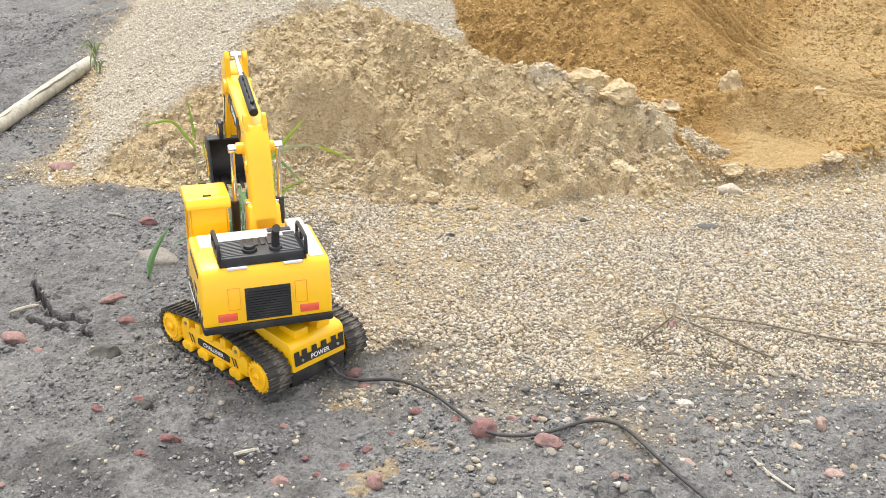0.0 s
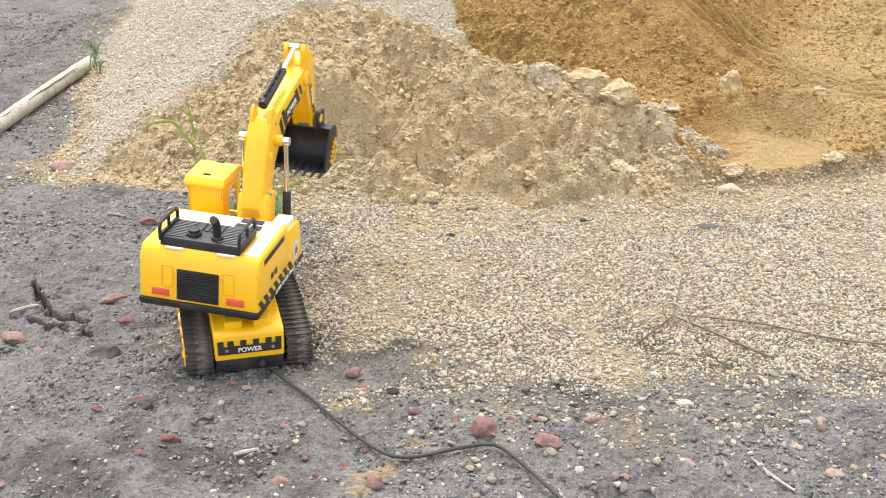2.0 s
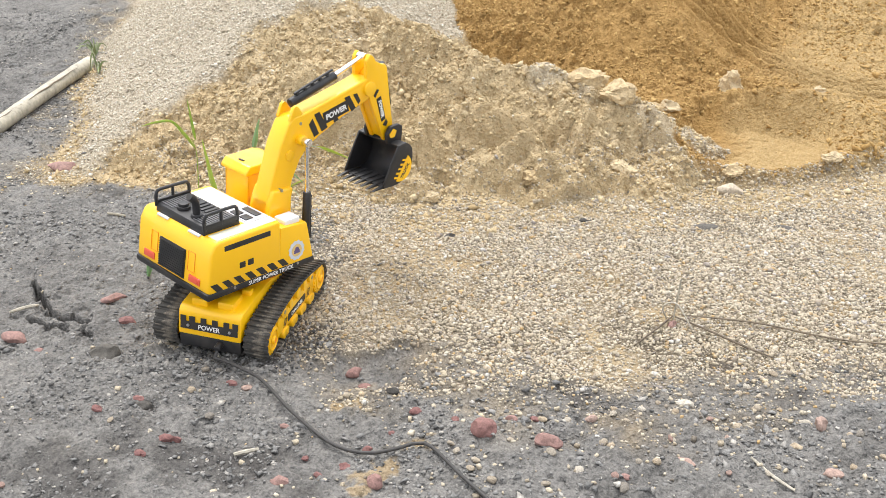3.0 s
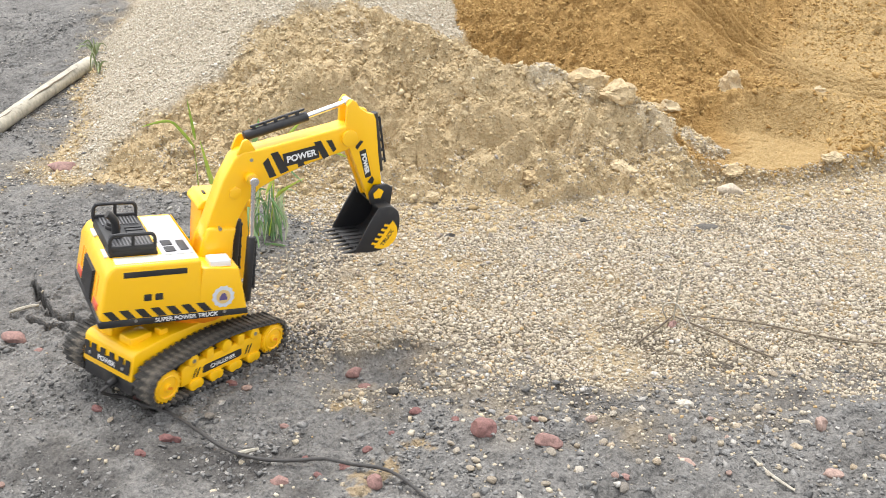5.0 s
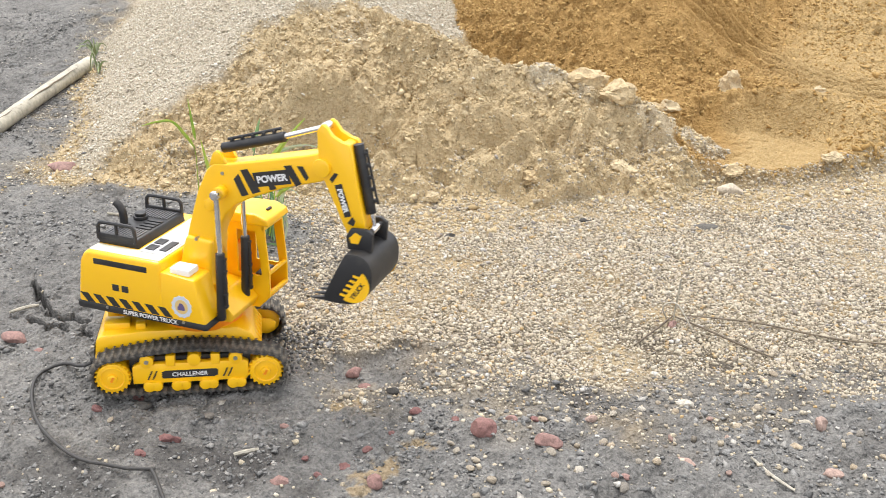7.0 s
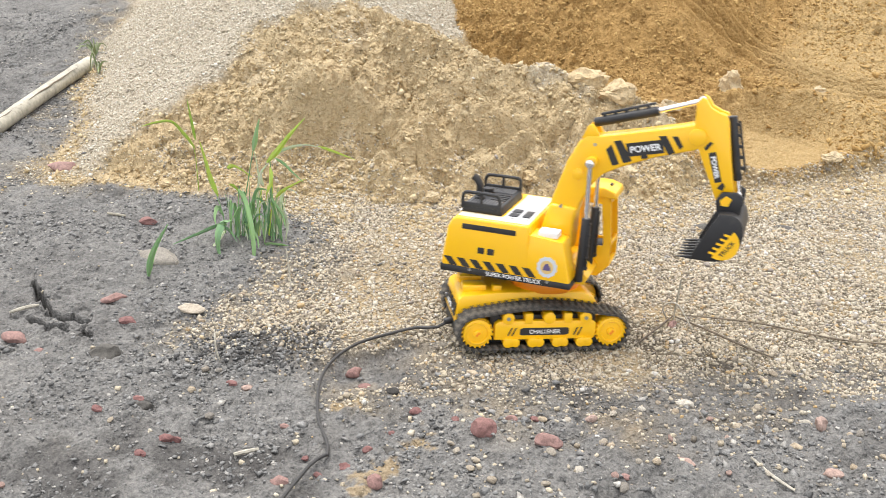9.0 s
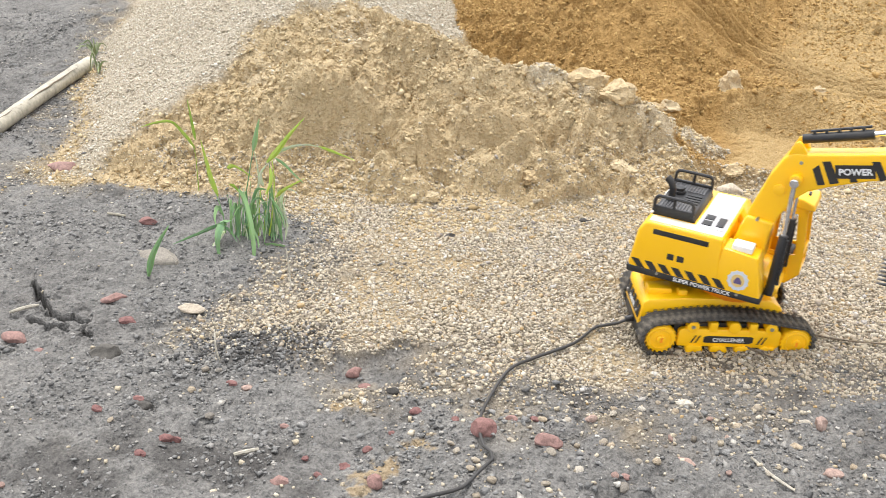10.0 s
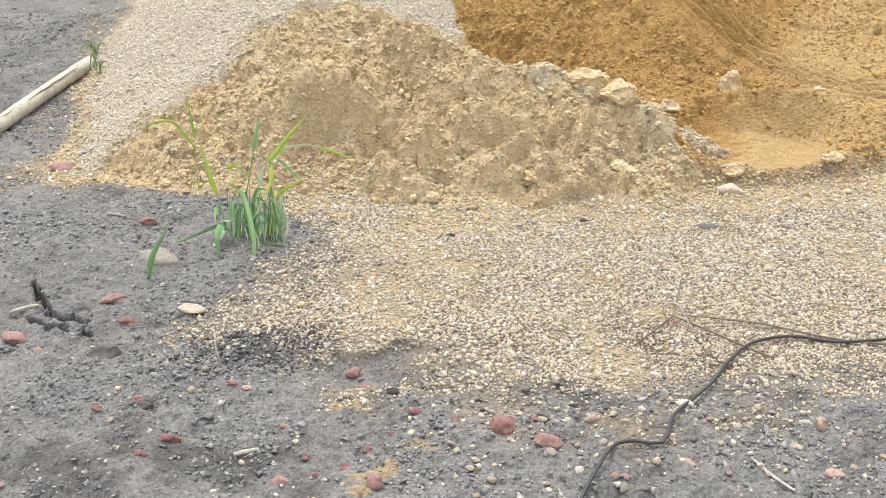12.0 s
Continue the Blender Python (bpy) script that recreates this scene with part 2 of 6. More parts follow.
def tube(bm, points, r, sides=10):
    """A bent round bar through points, with one skin."""
    pts = [Vector(p) for p in points]
    rings = []
    for i, p in enumerate(pts):
        way = (pts[min(i + 1, len(pts) - 1)] - pts[max(i - 1, 0)]).normalized()
        side = way.cross(Vector((0.13, 0.21, 0.97)))
        if side.length < 0.1:
            side = way.cross(Vector((0.9, 0.3, 0)))
        side.normalize()
        up = side.cross(way)
        rr = r[i] if isinstance(r, (list, tuple)) else r
        rings.append([bm.verts.new(p + rr * (math.cos(2 * math.pi * k / sides) * side + math.sin(2 * math.pi * k / sides) * up)) for k in range(sides)])
    for a, b in zip(rings, rings[1:]):
        for k in range(sides):
            bm.faces.new((a[k], a[(k + 1) % sides], b[(k + 1) % sides], b[k]))
    bm.faces.new(rings[0][::-1])
    bm.faces.new(rings[-1])
    return bm


def smooth_line(points, steps=6):
    """Catmull-Rom through points."""
    p = [Vector(q) for q in points]
    p = [p[0] * 2 - p[1]] + p + [p[-1] * 2 - p[-2]]
    out = []
    for i in range(1, len(p) - 2):
        for k in range(steps):
            t = k / steps
            a, b, c, d = p[i - 1], p[i], p[i + 1], p[i + 2]
            out.append(0.5 * (2 * b + (c - a) * t + (2 * a - 5 * b + 4 * c - d) * t * t + (3 * b - a - 3 * c + d) * t ** 3))
    out.append(p[-2])
    return out


def lettering(text, size, material, parent, m, name="lettering", bold=0.0):
    cu = bpy.data.curves.new("letters", "FONT")
    cu.body, cu.size, cu.extrude, cu.align_x, cu.align_y, cu.offset = text, size, 0.00015, "CENTER", "CENTER", bold
    ob = new("letters", cu)
    me = bpy.data.meshes.new_from_object(ob.evaluated_get(bpy.context.evaluated_depsgraph_get()))
    bpy.data.objects.remove(ob)
    bpy.data.curves.remove(cu)
    me.materials.clear()
    me.materials.append(material)
    t = new(name, me)
    t.parent = parent
    t.matrix_basis = m
    t["label"] = "white printed word " + text.lower()
    return t


# sides of the machine: writing stands on the +y or -y face, reading upright from outside
def on_right(x, y, z, turn=0):
    return Matrix.Translation((x, y, z)) @ Matrix(((1, 0, 0, 0), (0, 0, -1, 0), (0, 1, 0, 0), (0, 0, 0, 1))) @ pose(0, 0, 0, 0, 0, turn)


def on_left(x, y, z, turn=0):
    return Matrix.Translation((x, y, z)) @ Matrix(((-1, 0, 0, 0), (0, 0, 1, 0), (0, 1, 0, 0), (0, 0, 0, 1))) @ pose(0, 0, 0, 0, 0, turn)


def on_back(x, y, z, lean=0):
    return Matrix.Translation((x, y, z)) @ Matrix(((0, 0, -1, 0), (-1, 0, 0, 0), (0, 1, 0, 0), (0, 0, 0, 1))) @ pose(0, 0, 0, lean, 0, 0)

# ---------------------------------------------------------------- the ground: one sheet with its heaps
def lattice(ix, iy, seed):
    h = (ix * 374761393 + iy * 668265263 + seed * 1274126177) & 0xFFFFFFFF
    h = ((h ^ (h >> 13)) * 1274126177) & 0xFFFFFFFF
    return ((h ^ (h >> 16)) & 0xFFFF) / 65535.0


def value_noise(x, y, seed):
    ix, iy = np.floor(x).astype(np.int64), np.floor(y).astype(np.int64)
    fx, fy = x - ix, y - iy
    fx, fy = fx * fx * (3 - 2 * fx), fy * fy * (3 - 2 * fy)
    a, b = lattice(ix, iy, seed), lattice(ix + 1, iy, seed)
    c, d = lattice(ix, iy + 1, seed), lattice(ix + 1, iy + 1, seed)
    return (a * (1 - fx) + b * fx) * (1 - fy) + (c * (1 - fx) + d * fx) * fy - 0.5


def fbm(x, y, size, octaves, seed, gain=0.5):
    out, amp, s = 0.0, 1.0, 1.0 / size
    for k in range(octaves):
        out = out + amp * value_noise(x * s + 17.3 * k, y * s - 9.1 * k, seed + k)
        amp, s = amp * gain, s * 2.03
    return out


def cells(x, y, size, seed):
    """Rounded lumps with creases between them: 1 on a lump's crown, towards 0 in the creases."""
    px, py = x / size, y / size
    ix, iy = np.floor(px).astype(np.int64), np.floor(py).astype(np.int64)
    best = np.full(np.shape(px), 9.0)
    for dx in (-1, 0, 1):
        for dy in (-1, 0, 1):
            cx, cy = ix + dx + lattice(ix + dx, iy + dy, seed), iy + dy + lattice(ix + dx, iy + dy, seed + 7)
            best = np.minimum(best, (px - cx) ** 2 + (py - cy) ** 2)
    return np.clip(1 - best, 0, 1)


def clods(x, y, size, seed):
    """Crumbly clods of uneven size: each cell carries one of its own height, the highest one shows."""
    px, py = x / size, y / size
    ix, iy = np.floor(px).astype(np.int64), np.floor(py).astype(np.int64)
    best = np.zeros(np.shape(px))
    for dx in (-1, 0, 1):
        for dy in (-1, 0, 1):
            a, b = ix + dx, iy + dy
            cx, cy = a + lattice(a, b, seed), b + lattice(a, b, seed + 7)
            r = 0.25 + 0.95 * lattice(a, b, seed + 13)
            best = np.maximum(best, r * np.sqrt(np.clip(1 - ((px - cx) ** 2 + (py - cy) ** 2) / (r * r), 0, 1)))
    return best


def step(a, b, v):
    t = np.clip((v - a) / (b - a), 0, 1)
    return t * t * (3 - 2 * t)


def to_segment(x, y, a, b):
    """Distance to the segment a-b and how far along it."""
    dx, dy = b[0] - a[0], b[1] - a[1]
    t = np.clip(((x - a[0]) * dx + (y - a[1]) * dy) / (dx * dx + dy * dy), 0, 1)
    return np.hypot(x - a[0] - t * dx, y - a[1] - t * dy), t


def soft_max(a, b, k=0.02):
    h = np.clip(0.5 + 0.5 * (a - b) / k, 0, 1)
    return b * (1 - h) + a * h + k * h * (1 - h)


CRACKS = [
    [(-0.506, 1.143), (-0.498, 1.128), (-0.481, 1.094), (-0.464, 1.07), (-0.451, 1.063), (-0.44, 1.063)],
    [(-0.436, 1.07), (-0.429, 1.057), (-0.423, 1.049), (-0.414, 1.048)],
    [(-0.416, 1.036), (-0.41, 1.026), (-0.402, 1.016)],
    [(-0.455, 1.026), (-0.455, 1.039), (-0.445, 1.041), (-0.433, 1.031)],
    [(-0.481, 1.053), (-0.473, 1.05), (-0.464, 1.04)],
    [(-0.412, 1.016), (-0.405, 1.011)],
]


RUT = [(0.47, 2.20), (0.523, 2.13), (0.579, 2.094), (0.634, 2.06), (0.663, 2.00), (0.70, 1.935), (0.76, 1.885), (0.90, 1.85), (1.3, 1.80)]


def rut_distance(x, y):
    rut = np.full(np.shape(x), 9.0)
    for a, b in zip(RUT, RUT[1:]):
        rut = np.minimum(rut, to_segment(x, y, a, b)[0])
    return rut


def terrain(x, y):
    """Height of the ground and the shares of gravel, white gravelly sand, pale sand and ochre sand."""
    wob = fbm(x, y, 0.22, 3, 5)
    base = 0.006 * fbm(x, y, 0.5, 2, 11)
    # white gravelly heap: a long slope to the side, a slope to the front
    w2 = 0.05 * fbm(x, y, 0.25, 3, 21)
    to_side = 0.54 * (x + 0.62 + 0.19 * (y - 1.62)) + w2 * 0.5
    to_front = 0.52 * (y - 1.465) + w2 * 0.4
    to_back = 0.60 * (0.13 - x + 0.28 * (y - 2.0)) + w2 * 0.4
    hb = -soft_max(-to_side, -to_front, 0.02)
    hb = np.minimum(np.minimum(hb, to_back), 0.36)
    # pale mound in front, a broken ridge that falls away
    bulge = 0.10 * fbm(x, y, 0.16, 3, 33)
    d, t = to_segment(x + 0.05 * wob, y + 0.04 * fbm(x, y, 0.1, 3, 35), (-0.07, 1.71), (0.30, 1.54))
    top = 0.210 - 0.120 * t + 0.05 * fbm(x, y, 0.11, 2, 37)
    v = top - d * (0.64 + bulge * 1.6)
    ha = 0.5 * (v + np.sqrt(v * v + 0.0018)) - 0.020
    d2, t2 = to_segment(x, y + 0.03 * fbm(x, y, 0.08, 3, 38), (-0.07, 1.475), (0.22, 1.45))
    foot = 0.060 - 0.020 * t2 - 9.0 * d2 * d2 - d2 * 0.30 + 0.05 * fbm(x, y, 0.07, 3, 39)
    ha = soft_max(ha, foot, 0.015)
    d4, t4 = to_segment(x, y, (-0.12, 1.66), (-0.34, 1.60))
    ha = soft_max(ha, 0.15 - 0.04 * t4 - d4 * 0.62 + bulge * 0.2, 0.02)
    ha = ha - 0.070 * np.exp(-((x + 0.125 + 0.1 * wob) / 0.060) ** 4 - ((y - 1.515) / 0.040) ** 4)
    for cx, cy, rx, ry, up in ((-0.022, 1.480, 0.046, 0.034, 0.040), (0.085, 1.535, 0.042, 0.030, 0.026), (0.16, 1.52, 0.030, 0.030, 0.018), (-0.215, 1.60, 0.05, 0.04, 0.020), (0.02, 1.60, 0.05, 0.03, 0.022)):
        ha = ha + up * np.exp(-(((x - cx + 0.06 * wob) / rx) ** 2 + ((y - cy) / ry) ** 2) ** 2) * (1 + 1.2 * fbm(x, y, 0.03, 2, 153))
    ha = ha + 0.026 * fbm(x, y, 0.075, 3, 155) * step(0.0, 0.05, ha)
    # ochre heap behind
    r = np.hypot((x - 0.42 + 0.06 * wob) * np.where(x > 0.42, 1.45, 1.0), y - 2.50)
    hc = (0.62 - r) * 0.62
    hc = hc + 0.007 * (fbm(np.arctan2(y - 2.5, x - 0.42) * 3.0, r * 0.6, 0.14, 3, 91)) * 2 * step(0.05, 0.3, r)
    # low ochre spread to the side, with ruts and a scooped hollow
    in_spread = step(-0.020, 0.045, np.minimum(x - 0.295, y - np.interp(x, [0.3, 0.36, 0.47, 0.68, 2], [1.50, 1.475, 1.455, 1.525, 1.6])) + 0.035 * fbm(x, y, 0.08, 3, 93))
    spread = 0.028 * in_spread + 0.07 * step(1.75, 2.6, y) * step(0.35, 0.8, x)
    hollow = np.hypot((x - 0.52) / 0.165, (y - 1.60) / 0.130) + 0.25 * wob
    spread = spread + in_spread * (0.026 * np.exp(-((hollow - 1.12) / 0.22) ** 2) * step(1.54, 1.68, y) * (0.35 + 1.1 * step(0.44, 0.58, x)) + 0.012 * np.exp(-((hollow - 1.02) / 0.2) ** 2) - 0.046 * np.exp(-(hollow / 0.84) ** 4))
    rut = rut_distance(x, y)
    hc2 = soft_max(hc, spread, 0.02) + 0.014 * np.cos(rut * 250 + 1.2 * wob) * np.exp(-(rut / 0.055) ** 2) - 0.012 * np.exp(-(rut / 0.07) ** 2)
    h = soft_max(soft_max(np.maximum(hb, -0.2), ha, 0.025), np.maximum(hc2, -0.2), 0.010)
    heap = np.maximum(step(-0.004, 0.02, np.maximum(np.maximum(hb, ha), hc)), in_spread)
    # who owns the surface
    ochre = step(-0.006, 0.006, hc2 - np.maximum(ha, hb) + 0.012 * wob + 0.022 * in_spread) * np.maximum(in_spread, step(0.0, 0.02, hc))
    white = step(-0.03, 0.05, np.maximum(hb, 0) - ha - (to_side - to_front) * 0.9 + 0.16 * fbm(x, y, 0.15, 3, 41)) * step(-0.012, 0.02, hb)
    dusty = 0.65 * step(0.06, 0.26, fbm(x, y, 0.14, 3, 44) + 0.45 * step(0.06, 0.20, x)) * step(0.0, 0.03, ha) * step(-0.1, 0.05, ha - hb) * step(1.47, 1.56, y)
    white = white * step(-0.04, 0.03, (0.258 * (y - 1.835) - 0.28 * (x + 0.22)) / 0.381 + 0.10 * fbm(x, y, 0.08, 3, 47))
    pale = step(-0.008, 0.014, np.maximum(ha, hb * 0.9) + 0.03 * wob) * (1 - white)
    left = np.interp(y, [0.6, 0.95, 1.05, 1.18, 1.32, 1.44, 1.55, 3], [-0.05, -0.26, -0.29, -0.20, -0.20, -0.34, -0.6, -0.7])
    front = np.interp(x, [-0.4, -0.26, -0.1, 0.01, 0.2, 0.4, 2], [1.04, 1.0, 0.93, 0.90, 0.865, 0.88, 0.9])
    edge = np.minimum(x - left, (y - front)) + 0.10 * fbm(x, y, 0.10, 4, 51)
    gravel = step(-0.07, 0.14, edge + 0.06 * fbm(x, y, 0.03, 3, 53)) * step(2.6, 2.2, y)
    spill = step(-0.11, 0.0, x + 0.62 + 0.19 * (y - 1.62) + 0.10 * fbm(x, y, 0.07, 3, 161)) * step(1.40, 1.48, y) * (x < -0.3) * step(-0.3, 0.25, fbm(x, y, 0.03, 3, 163))
    gravel = np.maximum(gravel, 0.85 * spill)
    sandy = 0.60 * step(0.10, 0.40, fbm(x, y, 0.09, 4, 57) + 0.85 * step(1.24, 1.44, y)) * gravel * (1 - heap) * (1 - spill) * step(-0.55, -0.40, x)
    pale = np.maximum(np.maximum(pale, sandy), 0.75 * in_spread * (1 - ochre))
    # relief
    clod = fbm(x, y, 0.055, 4, 61, 0.6)
    crumb = fbm(x, y, 0.016, 3, 71, 0.6)
    h = np.maximum(h, 0) + base
    wx, wy = x + 0.014 * fbm(x, y, 0.03, 2, 101), y + 0.014 * fbm(x, y, 0.03, 2, 103)
    big = cells(wx, wy, 0.052, 105)
    patch = step(-0.12, 0.22, fbm(x, y, 0.16, 2, 109))
    vx, vy = x + 0.006 * fbm(x, y, 0.010, 2, 141), y + 0.006 * fbm(x, y, 0.010, 2, 143)
    coarse, small, tiny = clods(vx, vy, 0.030, 145), clods(vx, vy, 0.0155, 147), clods(vx, vy, 0.0085, 149)
    crumbly = 0.018 * coarse * (0.25 + 0.75 * patch) + 0.0165 * small * (0.45 + 0.55 * patch) + 0.0095 * tiny - 0.022
    smooth_floor = 1 - 0.55 * in_spread * step(1.05, 0.85, hollow)
    lump_out = heap * (0.010 * big * patch - 0.004 + 0.80 * crumbly) * (pale + white * 0.3) * (1 - ochre)
    lump_out = lump_out + heap * ochre * crumbly * smooth_floor * (1 - 0.35 * in_spread) * (1 - 0.75 * np.exp(-(rut / 0.11) ** 4))
    lump_out = lump_out + heap * 0.016 * clod * pale * (1 - ochre)
    h = h + (1 - heap) * (1 - gravel) * (0.0040 * (cells(wx, wy, 0.021, 111) - 0.65) * patch + 0.0050 * small * (0.2 + 0.8 * patch) + 0.0035 * tiny)
    h = h + heap * ((0.006 * clod + 0.004 * crumb) * (pale + 0.45 * white) * (1 - ochre) + (0.008 * clod + 0.004 * crumb) * (1 - 0.6 * in_spread * step(1.0, 0.8, hollow)) * ochre)
    h = h + (1 - heap) * ((1 - gravel) * (0.006 * clod + 0.005 * crumb) + gravel * 0.004 * clod)
    # broad dip in the dirt with a broken rim
    dip = np.hypot((x + 0.078) / 0.062, (y - 0.950) / 0.036) + 1.1 * fbm(x, y, 0.045, 3, 151)
    h = h - 0.011 * np.exp(-(dip / 0.85) ** 4) + 0.005 * np.exp(-((dip - 1.1) / 0.15) ** 2) * step(0.93, 0.97, y)
    gravel = gravel * step(0.75, 1.1, dip)
    qx, qy = x + 0.010 * fbm(x, y, 0.012, 2, 81), y + 0.010 * fbm(x, y, 0.012, 2, 83)
    for line in CRACKS:
        for a, b in zip(line, line[1:]):
            d, _ = to_segment(qx, qy, a, b)
            h = h - 0.026 * np.exp(-(d / 0.0038) ** 6)
    damp = step(0.25, 0.8, np.exp(-((x + 0.30) / 0.14) ** 2 - ((y - 0.775) / 0.055) ** 2) + np.exp(-((x + 0.19) / 0.07) ** 2 - ((y - 1.01) / 0.05) ** 2) + 1.2 * fbm(x, y, 0.06, 3, 131))
    for sx, sy, sr in ((-0.103, 0.878, 0.020), (-0.088, 0.886, 0.014), (-0.018, 0.835, 0.018), (-0.022, 0.810, 0.024), (-0.050, 0.778, 0.026), (-0.072, 0.752, 0.026), (0.47, 1.08, 0.03), (0.20, 1.16, 0.06), (0.04, 1.20, 0.05)):
        ochre = np.maximum(ochre, 0.55 * step(0.45, 0.95, np.exp(-((x - sx) ** 2 + (y - sy) ** 2) / (0.8 * sr) ** 2) * (1 + 2.6 * fbm(x, y, 0.012, 3, 121))) * (y < 0.95) + 0.35 * step(0.3, 0.9, np.exp(-((x - sx) ** 2 + (y - sy) ** 2) / sr ** 2)) * (y > 0.95))
    fade = step(6.0, 3.2, np.hypot(x, y - 1.5))
    return h * fade, lump_out * fade, gravel * fade, white * fade, pale * fade, ochre * fade, dusty * fade, np.maximum(in_spread * step(0.34, 0.46, x + 0.2 * wob) * step(1.80, 1.68, y) + (y < 1.3), step(0.56, 0.76, x + 0.2 * wob) * step(0.08, -0.04, hc)) * fade, damp * fade


def spaced(lo, hi, fine, grow=1.25, far=80.0):
    inner = list(np.arange(lo, hi, fine))
    d, a, out_hi = fine, inner[-1], []
    while a < far:
        d *= grow
        a += d
        out_hi.append(a)
    d, a, out_lo = fine, lo, []
    while a > -far:
        d *= grow
        a -= d
        out_lo.append(a)
    return np.array(out_lo[::-1] + inner + out_hi)


def build_ground():
    xs = spaced(-0.90, 1.02, 0.0026)
    xs = np.sort(np.concatenate([xs, (xs[:-1] + xs[1:])[(xs[:-1] > -0.53) & (xs[:-1] < -0.39)] / 2]))
    ys, y = [], 0.68
    while y < 3.0:
        ys.append(y)
        y += (0.0017 if 1.4 < y < 2.2 else 0.0013 if 1.0 < y < 1.15 else 0.0025) * y ** 0.95
    d = ys[-1] - ys[-2]
    while y < 80:
        d *= 1.25
        y += d
        ys.append(y)
    d, y, low = 0.003, 0.68, []
    while y > -80:
        d *= 1.25
        y -= d
        low.append(y)
    ys = np.array(low[::-1] + ys)
    X, Y = np.meshgrid(xs, ys)
    H, out, *zones = terrain(X, Y)
    Y, H = Y - 0.3 * out, H + 0.85 * out
    nx, ny = len(xs), len(ys)
    me = bpy.data.meshes.new("ground")
    me.vertices.add(nx * ny)
    me.vertices.foreach_set("co", np.stack([X, Y, H], -1).astype(np.float32).ravel())
    i = (np.arange(ny - 1)[:, None] * nx + np.arange(nx - 1)[None, :]).ravel()
    quads = np.stack([i, i + 1, i + nx + 1, i + nx], -1).astype(np.int32)
    me.loops.add(quads.size)
    me.loops.foreach_set("vertex_index", quads.ravel())
    me.polygons.add(len(quads))
    me.polygons.foreach_set("loop_start", np.arange(0, quads.size, 4, dtype=np.int32))
    me.update(calc_edges=True)
    for name, z in zip(("gravel", "white", "pale", "ochre", "dusty", "dry", "damp"), zones):
        me.attributes.new(name, "FLOAT", "POINT").data.foreach_set("value", z.astype(np.float32).ravel())
    me.materials.append(EARTH)
    me.shade_smooth()
    return tagged(new("ground", me), "grey ashy dirt with gravel bed and heaps of pale and ochre sand", "ground", kind="structure")


def height(x, y):
    h, out, *_ = terrain(np.array([x]), np.array([y]))
    return float(h[0] + 0.85 * out[0])


build_ground()

# unit pebble shapes
def pebble_shapes(count, seed, rough, faces):
    """Rounded lumps: 12 faces for a pebble, 8 for a crumb."""
    rng = np.random.RandomState(seed)
    if faces == 12:
        v = np.array([(i, j, k) for i in (-1, 1) for j in (-1, 1) for k in (-1, 1)]) * 0.64
        quads = [(0, 1, 3, 2), (4, 6, 7, 5), (0, 4, 5, 1), (2, 3, 7, 6), (0, 2, 6, 4), (1, 5, 7, 3)]
        f = np.array([t for a, b, c, d in quads for t in ((a, b, c), (a, c, d))])
    else:
        v = np.array([(1, 0, 0), (-1, 0, 0), (0, 1, 0), (0, -1, 0), (0, 0, 1), (0, 0, -1)], float)
        f = np.array([(0, 2, 4), (2, 1, 4), (1, 3, 4), (3, 0, 4), (2, 0, 5), (1, 2, 5), (3, 1, 5), (0, 3, 5)])
    return [(v * (1 + rough * rng.uniform(-0.5, 0.5, (len(v), 1))) + rough * rng.uniform(-0.25, 0.25, v.shape), f) for _ in range(count)]


def scatter(name, label, material, xs, ys, sizes, seed, flat=(0.45, 0.9), sink=0.25, rough=0.35, smooth=True, faces=12):
    """Loose pebbles or crumbs, uncountable: one object."""
    rng = np.random.RandomState(seed)
    zs, out, *_ = terrain(xs, ys)
    ys, zs = ys - 0.3 * out, zs + 0.85 * out
    V, F, k = [], [], 0
    kind = rng.randint(0, 12, len(xs))
    for j, (v, f) in enumerate(pebble_shapes(12, seed, rough, faces)):
        pick = kind == j
        n = int(pick.sum())
        if not n:
            continue
        s, r = sizes[pick], lambda lo, hi: rng.uniform(lo, hi, n)
        a, b, sz = r(0, 6.283)[:, None], r(-0.6, 0.6)[:, None], s * r(*flat)
        p = v[None] * np.stack([s * r(0.8, 1.35), s * r(0.65, 1.0), sz], -1)[:, None, :]
        x, y, z = p[..., 0], p[..., 1], p[..., 2]
        x, z = x * np.cos(b) - z * np.sin(b), x * np.sin(b) + z * np.cos(b)
        x, y = x * np.cos(a) - y * np.sin(a), x * np.sin(a) + y * np.cos(a)
        up = zs[pick] + sz * (1 - 2 * sink) * 0.8
        V.append(np.stack([x + xs[pick][:, None], y + ys[pick][:, None], z + up[:, None]], -1).reshape(-1, 3))
        F.append((f[None] + (k + len(v) * np.arange(n))[:, None, None]).reshape(-1, 3))
        k += n * len(v)
    V, F = np.concatenate(V), np.concatenate(F)
    me = bpy.data.meshes.new(name)
    me.vertices.add(len(V))
    me.vertices.foreach_set("co", V.astype(np.float32).ravel())
    me.loops.add(F.size)
    me.loops.foreach_set("vertex_index", F.astype(np.int32).ravel())
    me.polygons.add(len(F))
    me.polygons.foreach_set("loop_start", np.arange(0, F.size, 3, dtype=np.int32))
    me.update(calc_edges=True)
    me.materials.append(material)
    if smooth:
        me.shade_smooth()
    return tagged(new(name, me), label, name.split("_")[-1], kind="stuff")


